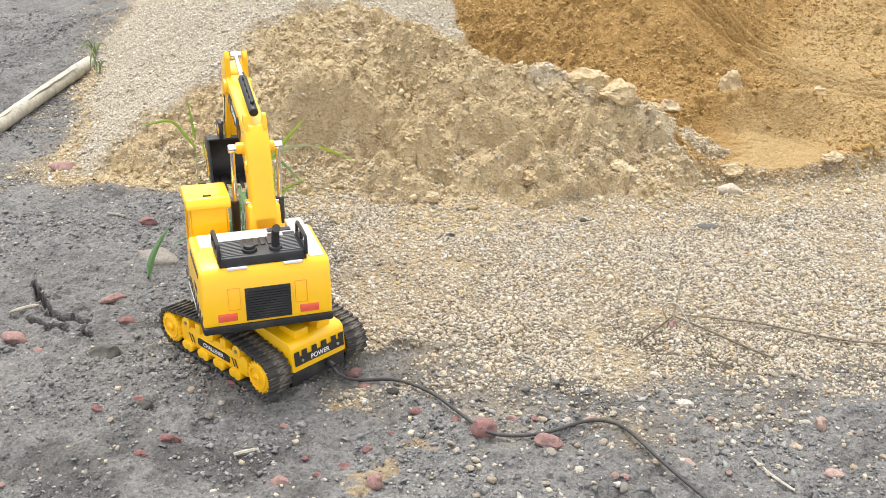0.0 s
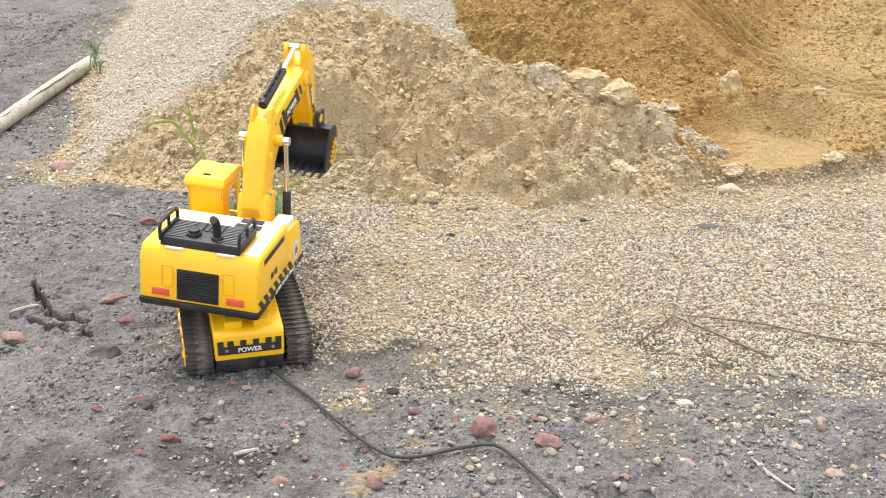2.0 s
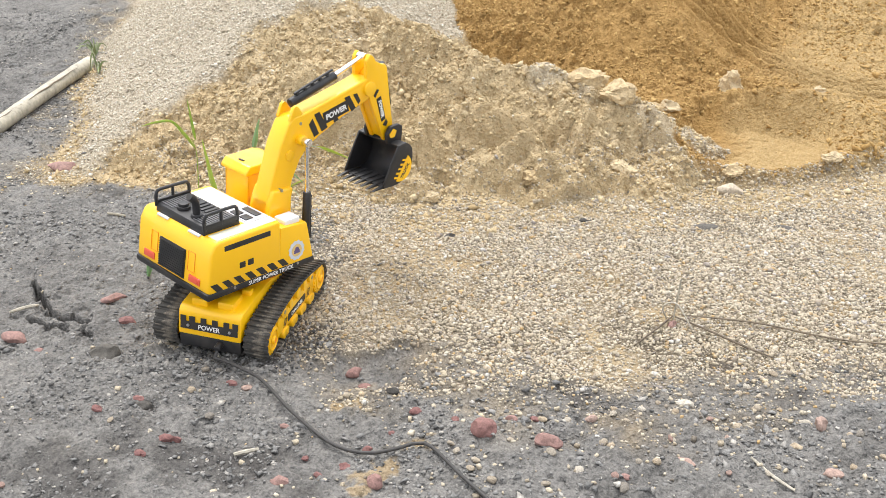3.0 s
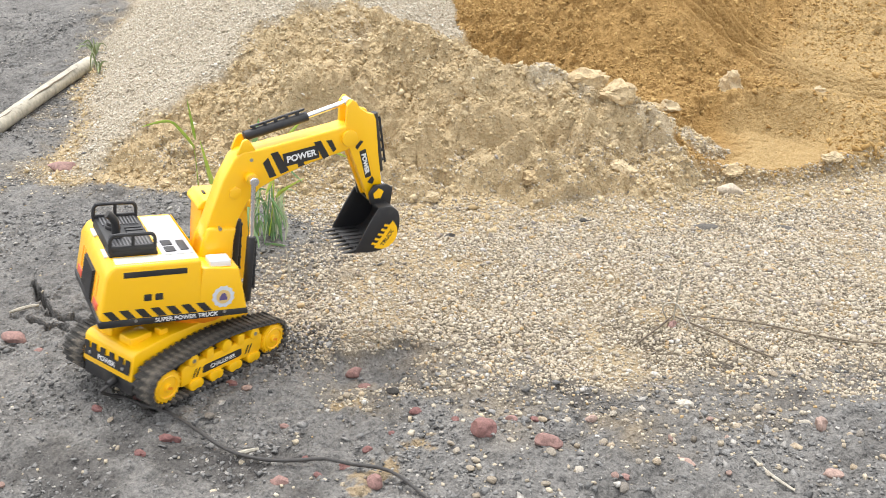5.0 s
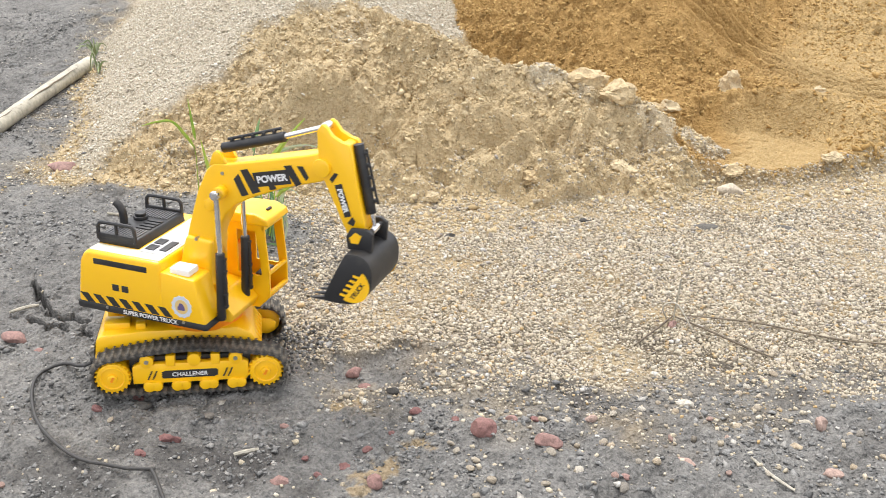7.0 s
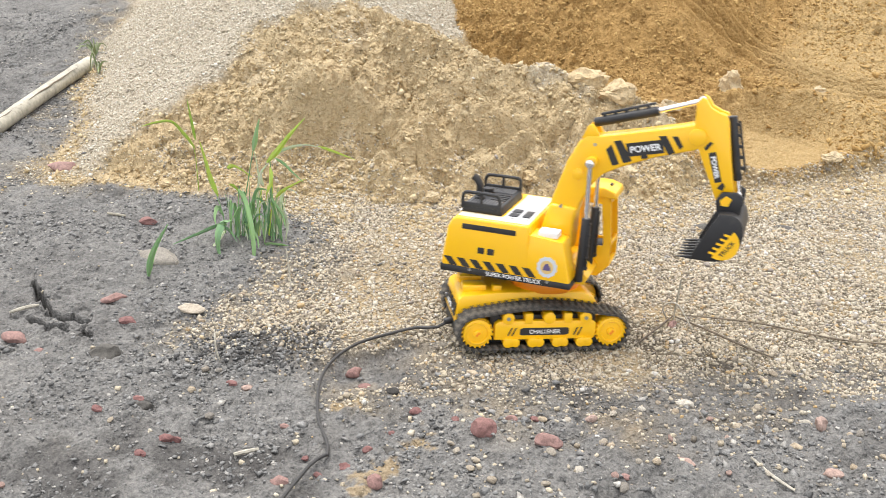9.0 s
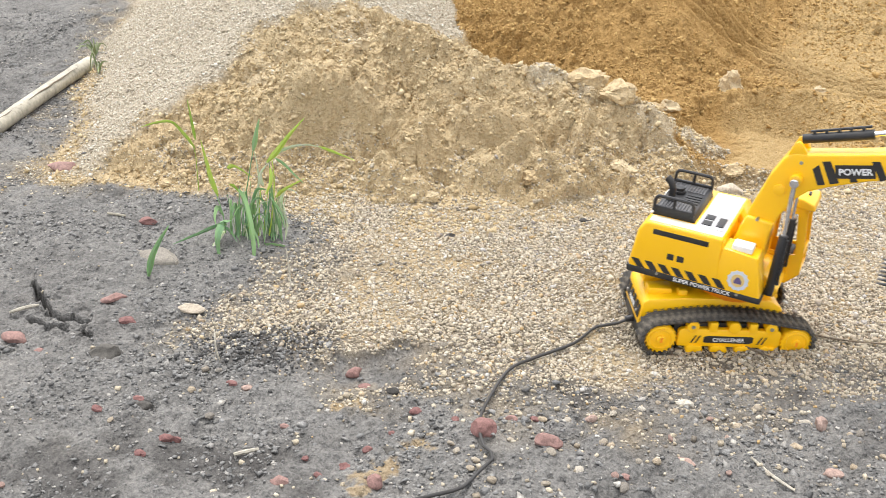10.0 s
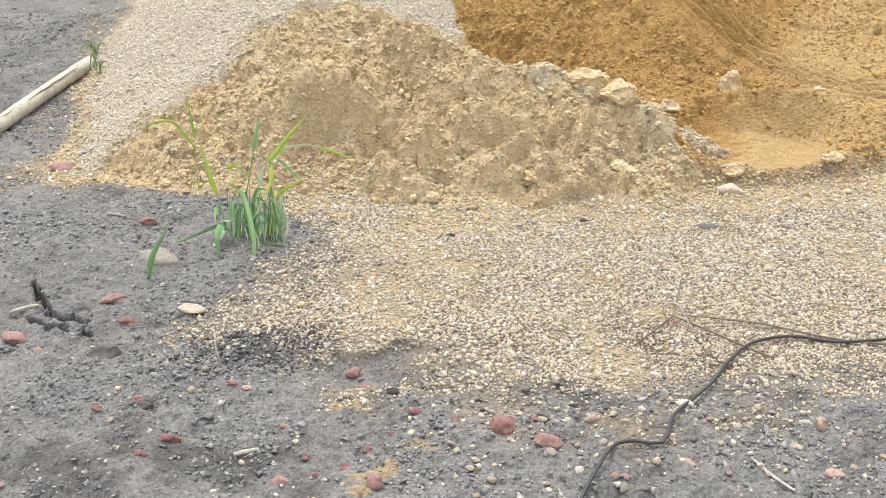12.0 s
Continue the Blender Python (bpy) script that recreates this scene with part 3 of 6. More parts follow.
def strewn(count, seed, share, area):
    """Random places in an area, kept by the share that a function of the zones gives."""
    rng = np.random.RandomState(seed)
    x, y = rng.uniform(area[0], area[1], count), rng.uniform(area[2], area[3], count)
    keep = rng.uniform(0, 1, count) < share(x, y, *(z for k, z in enumerate(terrain(x, y)) if k != 1))
    return x[keep], y[keep], rng


def in_view(x, y):
    return (np.abs(x) < 0.10 + 0.46 * y) * 1.0

# ---------------------------------------------------------------- loose gravel, grit and crumbs
def charred(x, y):
    """The dark patch where the gravel thins out."""
    return np.exp(-((x + 0.215) / 0.075) ** 4 - ((y - 0.985 - 0.15 * (x + 0.215)) / 0.045) ** 4)


def sizes_of(rng, count, middle, spread, most):
    return np.clip(rng.lognormal(math.log(middle), spread, count), 0.0005, most)


gx, gy, rng = strewn(200000, 1, lambda x, y, h, g, w, p, o, d, e, s: in_view(x, y) * g ** 1.2 * (0.55 + 0.45 * step(-0.25, 0.1, fbm(x, y, 0.12, 3, 113))) * (1 - p * 0.65) * (1 - o) * (1 - 0.7 * w) * (1 - 0.50 * charred(x, y)) * (h < 0.05), (-0.45, 0.80, 0.80, 1.62))
scatter("bed_gravel", "pale beige rounded gravel lying on the dirt", GRAVEL, gx, gy, sizes_of(rng, len(gx), 0.0016, 0.38, 0.0045), 2, rough=0.7, sink=0.32, smooth=False)
gx, gy, rng = strewn(9000, 13, lambda x, y, h, g, w, p, o, d, e, s: charred(x, y) * 0.45, (-0.36, -0.08, 0.90, 1.07))
scatter("charred_gravel", "dark charred gravel at the edge of the bed", CHARRED, gx, gy, sizes_of(rng, len(gx), 0.0017, 0.36, 0.0040), 14, rough=0.8, sink=0.32, smooth=False)
gx, gy, rng = strewn(190000, 3, lambda x, y, h, g, w, p, o, d, e, s: in_view(x, y) * (1 - g) * (1 - p) * (1 - o) * (1 - w) * (0.15 + 0.75 * step(-0.2, 0.25, fbm(x, y, 0.1, 3, 115))) * (h > -0.012), (-1.1, 0.75, 0.70, 2.6))
scatter("dirt_grit", "dark grey grit and crumbs of ashy dirt", GRIT, gx, gy, sizes_of(rng, len(gx), 0.0017, 0.45, 0.0050), 4, rough=1.1, smooth=False, faces=8, flat=(0.2, 0.55), sink=0.38)
gx, gy, rng = strewn(4500, 5, lambda x, y, h, g, w, p, o, d, e, s: in_view(x, y) * (1 - g) * (1 - p) * (1 - o) * (1 - w) * (0.12 + 0.88 * step(-0.25, 0.15, x)), (-0.9, 0.7, 0.70, 1.5))
scatter("stray_gravel", "stray pale pebbles on grey dirt", GRAVEL, gx, gy, sizes_of(rng, len(gx), 0.0019, 0.4, 0.0045), 6, sink=0.35)
gx, gy, rng = strewn(105000, 7, lambda x, y, h, g, w, p, o, d, e, s: in_view(x, y) * np.clip(w + 0.05 * p + 0.8 * d + 0.45 * g * (x < -0.3) * (y > 1.42) * (h < 0.04), 0, 1) * (1 - o), (-1.0, 0.5, 1.4, 2.6))
scatter("heap_gravel", "whitish fine gravel on the heap", HEAP_GRAVEL, gx, gy, sizes_of(rng, len(gx), 0.0015, 0.42, 0.0048), 8, rough=0.6, faces=8, smooth=False)
gx, gy, rng = strewn(110000, 9, lambda x, y, h, g, w, p, o, d, e, s: in_view(x, y) * p * (1 - 0.6 * d) * (1 - o) * (0.50 + 0.50 * (fbm(x, y, 0.1, 3, 95) > -0.12)), (-0.8, 0.75, 1.3, 2.2))
scatter("pale_sand_crumbs", "pale crumbs of damp sand", CRUMB, gx, gy, sizes_of(rng, len(gx), 0.0018, 0.50, 0.0070), 10, rough=1.4, smooth=False, sink=0.40, flat=(0.5, 1.0), faces=8)
gx, gy, rng = strewn(100000, 11, lambda x, y, h, g, w, p, o, d, e, s: in_view(x, y) * o * (h > 0.006) * (0.40 + 0.60 * (fbm(x, y, 0.12, 3, 97) > -0.08 + 0.25 * (x > 0.66))) * (0.25 + 0.75 * (np.hypot((x - 0.52) / 0.15, (y - 1.60) / 0.11) > 0.8)) * (0.15 + 0.85 * (rut_distance(x, y) > 0.06)), (0.0, 1.3, 1.4, 2.9))
scatter("ochre_sand_crumbs", "ochre crumbs of damp sand", OCHRE_CRUMB, gx, gy, sizes_of(rng, len(gx), 0.0020, 0.48, 0.0070), 12, rough=1.4, smooth=False, sink=0.40, flat=(0.5, 1.0), faces=8)


def stone(name, label, category, material, x, y, size, seed, flat=0.55, rough=0.5, long=1.0, group="", fine=3):
    """One stone: a chipped, faceted lump half set in the ground. The origin is at its foot."""
    rng = random.Random(seed)
    b = bmesh.new()
    bmesh.ops.create_icosphere(b, subdivisions=fine, radius=size)
    off = Vector((rng.uniform(0, 90), rng.uniform(0, 90), 3))
    cuts = [(Vector((rng.uniform(-1, 1), rng.uniform(-1, 1), rng.uniform(-0.3, 1))).normalized(), rng.uniform(0.55, 0.85)) for _ in range(7)]
    for v in b.verts:
        u = v.co.normalized()
        for d, k in cuts:
            over = u.dot(d) - k
            if over > 0:
                v.co -= d * over * size * 0.75
        v.co *= 1 + 0.22 * rough * noise.noise(u * 1.6 + off) + 0.12 * rough * noise.noise(u * 5 + off) + (0.16 * noise.noise(u * 4 + off) + 0.13 * noise.noise(u * 11 + off) + 0.09 * noise.noise(u * 23 + off) if fine > 3 else 0)
        v.co = Vector((v.co.x * long, v.co.y * 0.8, v.co.z * flat + size * flat * 0.45))
    ob = part(name, b, material, smooth=True)
    ob.matrix_basis = pose(x, y, height(x, y) - 0.001, 0, 0, rng.uniform(-35, 35))
    return tagged(ob, label, category, group)


def brick_bit(x, y, s, seed, flat=0.5, long=1.1):
    flat = flat * 1.25
    return stone("brick_fragment", "broken red brick fragment half set in grey dirt", "brick fragment", BRICK, x, y, s, seed, flat, 0.7, long, "brick fragments on the dirt")


DRAGGED = brick_bit(0.041, 0.832, 0.0135, 1, 0.6, 1.15)
DRAGGED["label"] = "flat dark red brick fragment beside the cable"
brick_bit(0.100, 0.806, 0.0125, 2)
brick_bit(-0.027, 0.863, 0.0075, 3, 0.4)
brick_bit(-0.262, 0.817, 0.0105, 4)
brick_bit(0.265, 1.045, 0.0075, 5)
brick_bit(-0.096, 0.953, 0.0085, 6, 0.7)
brick_bit(-0.083, 0.928, 0.0075, 7, 0.4)
brick_bit(-0.60, 1.53, 0.019, 8, 0.4, 1.3)
brick_bit(-0.412, 1.325, 0.011, 9, 0.4, 1.3)
brick_bit(-0.395, 1.098, 0.012, 10, 0.35, 1.4)
brick_bit(-0.363, 1.04, 0.009, 11, 0.4, 1.3)
brick_bit(-0.483, 1.01, 0.013, 12, 0.5, 1.2)
brick_bit(-0.148, 0.755, 0.0085, 13)
brick_bit(-0.062, 0.752, 0.0095, 14, 0.7, 0.9)
brick_bit(-0.092, 0.78, 0.0055, 15)
brick_bit(-0.072, 0.805, 0.005, 16)
brick_bit(-0.155, 0.842, 0.0055, 17)
brick_bit(0.068, 0.855, 0.006, 18)
brick_bit(0.09, 0.852, 0.0055, 19)
brick_bit(0.166, 0.757, 0.005, 20, 0.4)
brick_bit(-0.285, 0.792, 0.0065, 21, 0.4, 1.3)
brick_bit(-0.345, 0.865, 0.006, 22, 0.5)
brick_bit(-0.31, 0.885, 0.0055, 23, 0.4)
brick_bit(-0.448, 0.985, 0.006, 24, 0.4, 1.3)
brick_bit(-0.05, 0.832, 0.004, 25)
brick_bit(-0.115, 0.772, 0.0045, 26)
brick_bit(-0.13, 0.795, 0.0045, 27)
brick_bit(-0.22, 0.912, 0.006, 28)
brick_bit(0.012, 0.853, 0.004, 29)


def plain_stone(label, material, x, y, s, seed, flat=0.5, long=1.2, rough=0.5):
    return stone("stone", label, "stone", material, x, y, s, seed, flat, rough, long, "stones on the ground")


plain_stone("pale flat stone on grey dirt", PALE_STONE, -0.295, 1.07, 0.0135, 40, 0.4, 1.3)
plain_stone("large flat grey stone beside the grass", GREY_STONE, -0.372, 1.212, 0.024, 41, 0.45, 1.45, 1.2)
plain_stone("dark clod of earth on grey dirt", DARK_STONE, -0.367, 0.968, 0.0165, 42, 0.6, 1.2, 0.9)
plain_stone("small dark clod of earth", DARK_STONE, -0.305, 0.872, 0.0095, 43, 0.5, 1.3)
plain_stone("pinkish pebble on grey dirt", PINK_STONE, -0.202, 0.905, 0.0075, 44, 0.6)
plain_stone("dark pebble on grey dirt", DARK_STONE, -0.053, 0.805, 0.007, 45, 0.6)
plain_stone("dark reddish pebble on dirt", DARK_STONE, -0.052, 0.898, 0.006, 46, 0.7)
plain_stone("pinkish angular chip on dirt", PINK_STONE, 0.224, 0.778, 0.0085, 47, 0.4, 1.2)
plain_stone("pinkish oval stone on dirt", PINK_STONE, 0.366, 0.832, 0.0095, 48, 0.9, 0.8, 0.3)
plain_stone("tan lumpy pebble on dirt", PALE_STONE, 0.244, 0.877, 0.008, 49, 0.7)
plain_stone("small orange pebble on dirt", PINK_STONE, 0.146, 0.852, 0.0055, 50, 0.8)
plain_stone("brownish stone on dirt", PINK_STONE, 0.355, 0.762, 0.0085, 51, 0.5)
plain_stone("small tan pebble on dirt", PALE_STONE, 0.335, 0.805, 0.005, 52, 0.8)
plain_stone("small cream pebble on dirt", PALE_STONE, 0.30, 0.845, 0.005, 53, 0.8)
plain_stone("white angular pebble in the gravel", PALE_STONE, 0.031, 0.937, 0.006, 54, 0.7)
plain_stone("pale angular lump at the foot of the sand", PALE_STONE, 0.43, 1.44, 0.017, 55, 0.6, 1.2)
plain_stone("black charred chip on gravel", DARK_STONE, 0.36, 1.315, 0.014, 56, 0.25, 1.7)
plain_stone("small dark chip on gravel", DARK_STONE, 0.20, 1.34, 0.008, 57, 0.4, 1.3)
plain_stone("dark stone chip on gravel", DARK_STONE, 0.475, 1.31, 0.011, 58, 0.3, 1.4)
plain_stone("brown pebble in the gravel", DARK_STONE, 0.01, 1.285, 0.007, 59, 0.6)
plain_stone("dark clod at the edge of a hollow", DARK_STONE, -0.465, 0.845, 0.02, 61, 0.7, 1.0, 0.9)


def lump(x, y, s, seed, flat=0.75, long=1.2, label="crumbling lump of damp pale sand"):
    return stone("sand_lump", label, "sand lump", LUMP, x, y, s, seed, flat, 1.3, long, "lumps on the sand heap", 4)


lump(0.272, 1.565, 0.028, 70, 0.85, 1.15, "large eroded lump of pale damp sand")
lump(0.205, 1.655, 0.026, 71, 0.5, 1.6, "long flat lump of pale damp sand")
lump(0.535, 1.865, 0.024, 72, 0.9, 1.0, "round pale lump on ochre sand")
lump(0.228, 1.605, 0.027, 73, 0.8, 1.2)
lump(0.33, 1.585, 0.014, 75)
lump(0.388, 1.715, 0.015, 76)
lump(0.36, 1.69, 0.013, 77)
lump(0.69, 1.84, 0.014, 78)
lump(-0.39, 1.47, 0.012, 80)
lump(0.13, 1.42, 0.018, 81, 0.6)
lump(0.60, 1.50, 0.016, 82, 0.6)
lump(-0.02, 1.40, 0.012, 83)
lump(-0.42, 1.455, 0.010, 84)
lump(0.27, 1.46, 0.017, 85)
lump(0.62, 1.74, 0.014, 86)
lump(0.445, 1.475, 0.015, 87, 0.6, 1.5)
lump(-0.18, 1.62, 0.018, 88)
lump(-0.13, 1.70, 0.016, 89)


def loose_pebbles():
    """The larger pebbles that lie about singly on the near dirt."""
    rng = random.Random(31)
    kinds = []
    for k, mat in enumerate((PALE_STONE, PALE_STONE, GREY_STONE, PINK_STONE, PALE_STONE, DARK_STONE)):
        b = bmesh.new()
        bmesh.ops.create_icosphere(b, subdivisions=2, radius=1.0)
        off = Vector((7.0 * k, 3.0, 1.0))
        for v in b.verts:
            v.co *= 1 + 0.35 * noise.noise(v.co * 1.2 + off)
            v.co.z *= 0.62
        kinds.append((mesh_of("pebble", b, mat, True), ("pale", "cream", "grey", "pinkish", "tan", "dark")[k]))
    placed = 0
    while placed < 60:
        x, y = rng.uniform(-0.48, 0.42), rng.uniform(0.74, 1.05)
        zones = terrain(np.array([x]), np.array([y]))
        if abs(x) > 0.09 + 0.43 * y or zones[2][0] > 0.6 or (x < 0.0 and rng.random() < 0.9):
            continue
        me, tone = kinds[rng.choice((0, 1, 2, 3, 4, 4, 0))]
        s = rng.uniform(0.0026, 0.0046)
        ob = new("pebble", me)
        ob.matrix_basis = pose(x, y, height(x, y) + 0.25 * s, rng.uniform(-20, 20), rng.uniform(-20, 20), rng.uniform(0, 360)) @ Matrix.Diagonal((s * rng.uniform(0.9, 1.35), s, s, 1))
        tagged(ob, "small rounded " + tone + " pebble lying on grey dirt", "pebble", "pebbles on the near dirt")
        placed += 1


loose_pebbles()

# bamboo pole, lying on the dirt
def bamboo():
    b = bmesh.new()
    a, z = Vector((-0.817, 1.20, 0.016)), Vector((-0.717, 2.075, 0.017))
    pts, rad = [], []
    for i in range(41):
        t = i / 40
        node = min(abs(t - k) for k in (0.12, 0.38, 0.66, 0.93))
        pts.append(a.lerp(z, t) + Vector((0.004 * math.sin(5 * t), 0, 0)))
        rad.append((0.0150 - 0.0015 * t) * (1 + 0.10 * math.exp(-(node / 0.008) ** 2)))
    tube(b, pts, rad, 20)
    pole = tagged(part("bamboo_pole", b, BAMBOO), "weathered pale bamboo pole lying on grey dirt", "pole")
    for k, (t0, t1) in enumerate(((0.40, 0.65), (0.68, 0.91), (0.55, 0.64))):
        c = bmesh.new()
        up = Vector((0.006 - 0.010 * (k == 2), 0, 0.0122))
        tube(c, [a.lerp(z, t0 + (t1 - t0) * i / 8) + up + Vector((0.0012 * math.sin(2.4 * i + k), 0, 0)) for i in range(9)], [0.0004 + 0.0011 * math.sin(math.pi * i / 8) for i in range(9)], 6)
        part("split", c, TWIG, pole, "dark weathered split along the cane")
    return pole


bamboo()


def strand(name, label, category, points, r, material, group=""):
    b = bmesh.new()
    pts = smooth_line([(x, y, height(x, y) + z) for x, y, z in points], 6)
    n = len(pts)
    tube(b, pts, [r * (0.45 + 0.55 * math.sin(math.pi * min(0.9, 0.15 + 0.8 * i / n))) for i in range(n)], 6)
    return tagged(part(name, b, material), label, category, group)


strand("stick", "pale dry stick lying on grey dirt", "stick", [(0.283, 0.776, 0.003), (0.297, 0.757, 0.003), (0.312, 0.736, 0.003)], 0.0016, STRAW)
strand("stick", "small white wood chip on dirt", "stick", [(-0.197, 0.796, 0.002), (-0.186, 0.799, 0.003), (-0.174, 0.801, 0.002)], 0.0022, STRAW)
strand("stick", "pale splinter on grey dirt", "stick", [(-0.505, 1.058, 0.003), (-0.49, 1.07, 0.004), (-0.478, 1.078, 0.003)], 0.0022, STRAW)
strand("stick", "pale splinter on grey dirt", "stick", [(-0.475, 1.345, 0.003), (-0.45, 1.348, 0.003)], 0.002, STRAW)
DRY = "dry grass strands on the gravel"
strand("grass_strand", "long dry greenish grass strand on gravel", "dry grass", [(0.275, 1.06, 0.006), (0.36, 1.035, 0.006), (0.45, 1.00, 0.004), (0.56, 0.985, 0.004)], 0.0011, TWIG, DRY)
strand("grass_strand", "long dry greenish grass strand on gravel", "dry grass", [(0.27, 1.055, 0.006), (0.30, 1.02, 0.008), (0.335, 0.985, 0.004), (0.36, 0.965, 0.003)], 0.0013, TWIG, DRY)
strand("grass_strand", "dry grass strand on gravel", "dry grass", [(0.27, 1.06, 0.005), (0.245, 1.03, 0.006), (0.215, 1.0, 0.003)], 0.0013, TWIG, DRY)
strand("grass_strand", "upright dry grass strand on gravel", "dry grass", [(0.268, 1.055, 0.0), (0.272, 1.06, 0.03), (0.275, 1.065, 0.05)], 0.0012, STRAW, DRY)
strand("grass_strand", "bent dry grass strand on gravel", "dry grass", [(0.262, 1.06, 0.0), (0.255, 1.055, 0.02), (0.268, 1.045, 0.028), (0.285, 1.03, 0.004)], 0.0012, STRAW, DRY)
strand("grass_strand", "short dry stalk at the edge of the gravel", "dry grass", [(-0.187, 1.13, 0.0), (-0.189, 1.14, 0.02), (-0.193, 1.15, 0.045)], 0.0012, STRAW, DRY)
strand("grass_strand", "short dry stalk on the dirt", "dry grass", [(-0.243, 0.965, 0.0), (-0.247, 0.97, 0.015), (-0.25, 0.985, 0.028)], 0.0012, STRAW, DRY)


# grass clump: every blade springs from the root and bends over
def at_depth(px, py, y):
    """The place at distance y that lies on the line of sight of a point of the view."""
    a, b, tilt = (px - 784) / 1841.9, (441 - py) / 1841.9, radians(25.95)
    d = Vector((a, math.cos(tilt) + b * math.sin(tilt), -math.sin(tilt) + b * math.cos(tilt)))
    return Vector((0, 0, 0.6045)) + d * (y / d.y)


def blade(parent, pts, width, material, stem=False):
    """A leaf blade (spindle-shaped, keeled, with thickness) or a thin stem. It turns about its root."""
    line = smooth_line(pts, 6)
    root = line[0].copy()
    n = len(line)
    b = bmesh.new()
    rows = []
    for i, p in enumerate(line):
        way = (line[min(i + 1, n - 1)] - line[max(i - 1, 0)]).normalized()
        side = way.cross(Vector((0.25, 0.85, 0.3)))
        side = (side if side.length > 0.05 else Vector((1, 0, 0))).normalized()
        up = side.cross(way).normalized()
        t = i / (n - 1)
        w = width * (1 - 0.4 * t) if stem else width * 0.72 * (0.2 + 0.8 * min(1, t / 0.22) ** 0.8) * (1 - t * 0.985) ** 0.62 * 1.15
        keel = 0.9 if stem else 0.30
        p = p - root
        rows.append([b.verts.new(p + side * w), b.verts.new(p - up * keel * w + up * 0.0003), b.verts.new(p - side * w), b.verts.new(p - up * keel * w - up * 0.0004) if not stem else b.verts.new(p + up * keel * w)])
    for r, q in zip(rows, rows[1:]):
        for k in range(4):
            b.faces.new((r[k], r[(k + 1) % 4], q[(k + 1) % 4], q[k]))
    b.faces.new(rows[0])
    b.faces.new(rows[-1][::-1])
    ob = part("stem" if stem else "blade", b, material, parent)
    ob.matrix_basis = Matrix.Translation(root - parent.matrix_basis.translation)
    return ob


def grass_clump():
    clump = tagged(new("grass_clump"), "clump of fresh green grass with long bent blades on the dirt", "grass")
    clump.matrix_basis = pose(-0.262, 1.268, height(-0.262, 1.268))
    D = 1.262
    P = lambda *q: [at_depth(x, y, D + k) for x, y, k in q]
    stem = lambda q, w=0.0010, m=LEAF: blade(clump, P(*q), w, m, True)
    stem(((428, 434, 0), (432, 370, 0), (441, 310, 0), (450, 256, 0.003)))
    blade(clump, P((448, 268, 0.003), (452, 245, 0.003), (455, 228, 0.004), (459, 210, 0.005)), 0.0050, LEAF)
    stem(((402, 432, 0.01), (396, 385, 0.015), (386, 350, 0.02), (374, 318, 0.02)))
    blade(clump, P((386, 348, 0.02), (374, 318, 0.02), (366, 288, 0.02), (355, 248, 0.02)), 0.0062, LEAF_LIGHT)
    stem(((352, 338, 0.06), (349, 300, 0.055), (346, 270, 0.05), (338, 246, 0.05)), 0.0008, LEAF_LIGHT)
    blade(clump, P((345, 262, 0.05), (328, 240, 0.05), (304, 216, 0.05), (276, 217, 0.05), (250, 224, 0.05)), 0.0046, LEAF_LIGHT)
    blade(clump, P((346, 248, 0.05), (341, 225, 0.05), (336, 200, 0.05), (331, 176, 0.05)), 0.0036, LEAF_LIGHT)
    stem(((468, 434, 0), (476, 370, 0), (480, 320, 0), (478, 284, 0)))
    stem(((474, 434, 0.005), (482, 370, 0.005), (484, 320, 0.005), (480, 284, 0.005)), 0.0012, LEAF_LIGHT)
    blade(clump, P((472, 288, 0), (492, 266, 0), (512, 240, 0), (540, 209, 0)), 0.0054, LEAF_LIGHT)
    blade(clump, P((474, 286, 0.005), (500, 266, 0.005), (538, 257, 0.0), (570, 262, -0.005)), 0.0040, LEAF_PALE)
    blade(clump, P((562, 259, -0.003), (588, 268, -0.008), (608, 276, -0.012), (628, 284, -0.02)), 0.0040, LEAF_LIGHT)
    blade(clump, P((486, 280, 0.0), (502, 290, -0.01), (518, 306, -0.02), (537, 324, -0.03)), 0.0048, LEAF)
    blade(clump, P((478, 296, 0.0), (480, 315, -0.005), (477, 330, -0.008), (470, 345, -0.01)), 0.0046, LEAF_LIGHT)
    blade(clump, P((488, 350, 0.0), (500, 338, -0.01), (518, 328, -0.02), (540, 317, -0.03)), 0.0036, LEAF_LIGHT)
    blade(clump, P((422, 336, 0), (432, 352, -0.01), (442, 390, -0.03), (448, 436, -0.045), (447, 486, -0.055)), 0.0088, LEAF)
    stem(((424, 434, 0), (424, 390, 0), (423, 336, 0)), 0.0012)
    blade(clump, P((410, 390, 0), (396, 394, -0.02), (386, 415, -0.035), (386, 440, -0.04), (392, 468, -0.045)), 0.0085, LEAF)
    blade(clump, P((402, 398, 0), (378, 402, -0.01), (350, 414, -0.02), (306, 432, -0.03)), 0.0056, LEAF)
    blade(clump, P((402, 400, 0), (390, 420, -0.02), (376, 440, -0.03), (373, 468, -0.04)), 0.0036, LEAF_PALE)
    blade(clump, P((396, 384, 0.01), (386, 366, 0.01), (380, 384, 0.0), (384, 404, -0.01)), 0.0050, LEAF)
    blade(clump, P((492, 366, 0), (503, 380, -0.01), (508, 400, -0.015), (505, 426, -0.02)), 0.0048, LEAF_PALE)
    blade(clump, P((480, 350, 0), (490, 366, -0.01), (500, 384, -0.015), (504, 404, -0.02)), 0.0042, LEAF)
    blade(clump, P((448, 440, 0), (472, 434, -0.01), (495, 434, -0.02), (518, 440, -0.02)), 0.0056, LEAF)
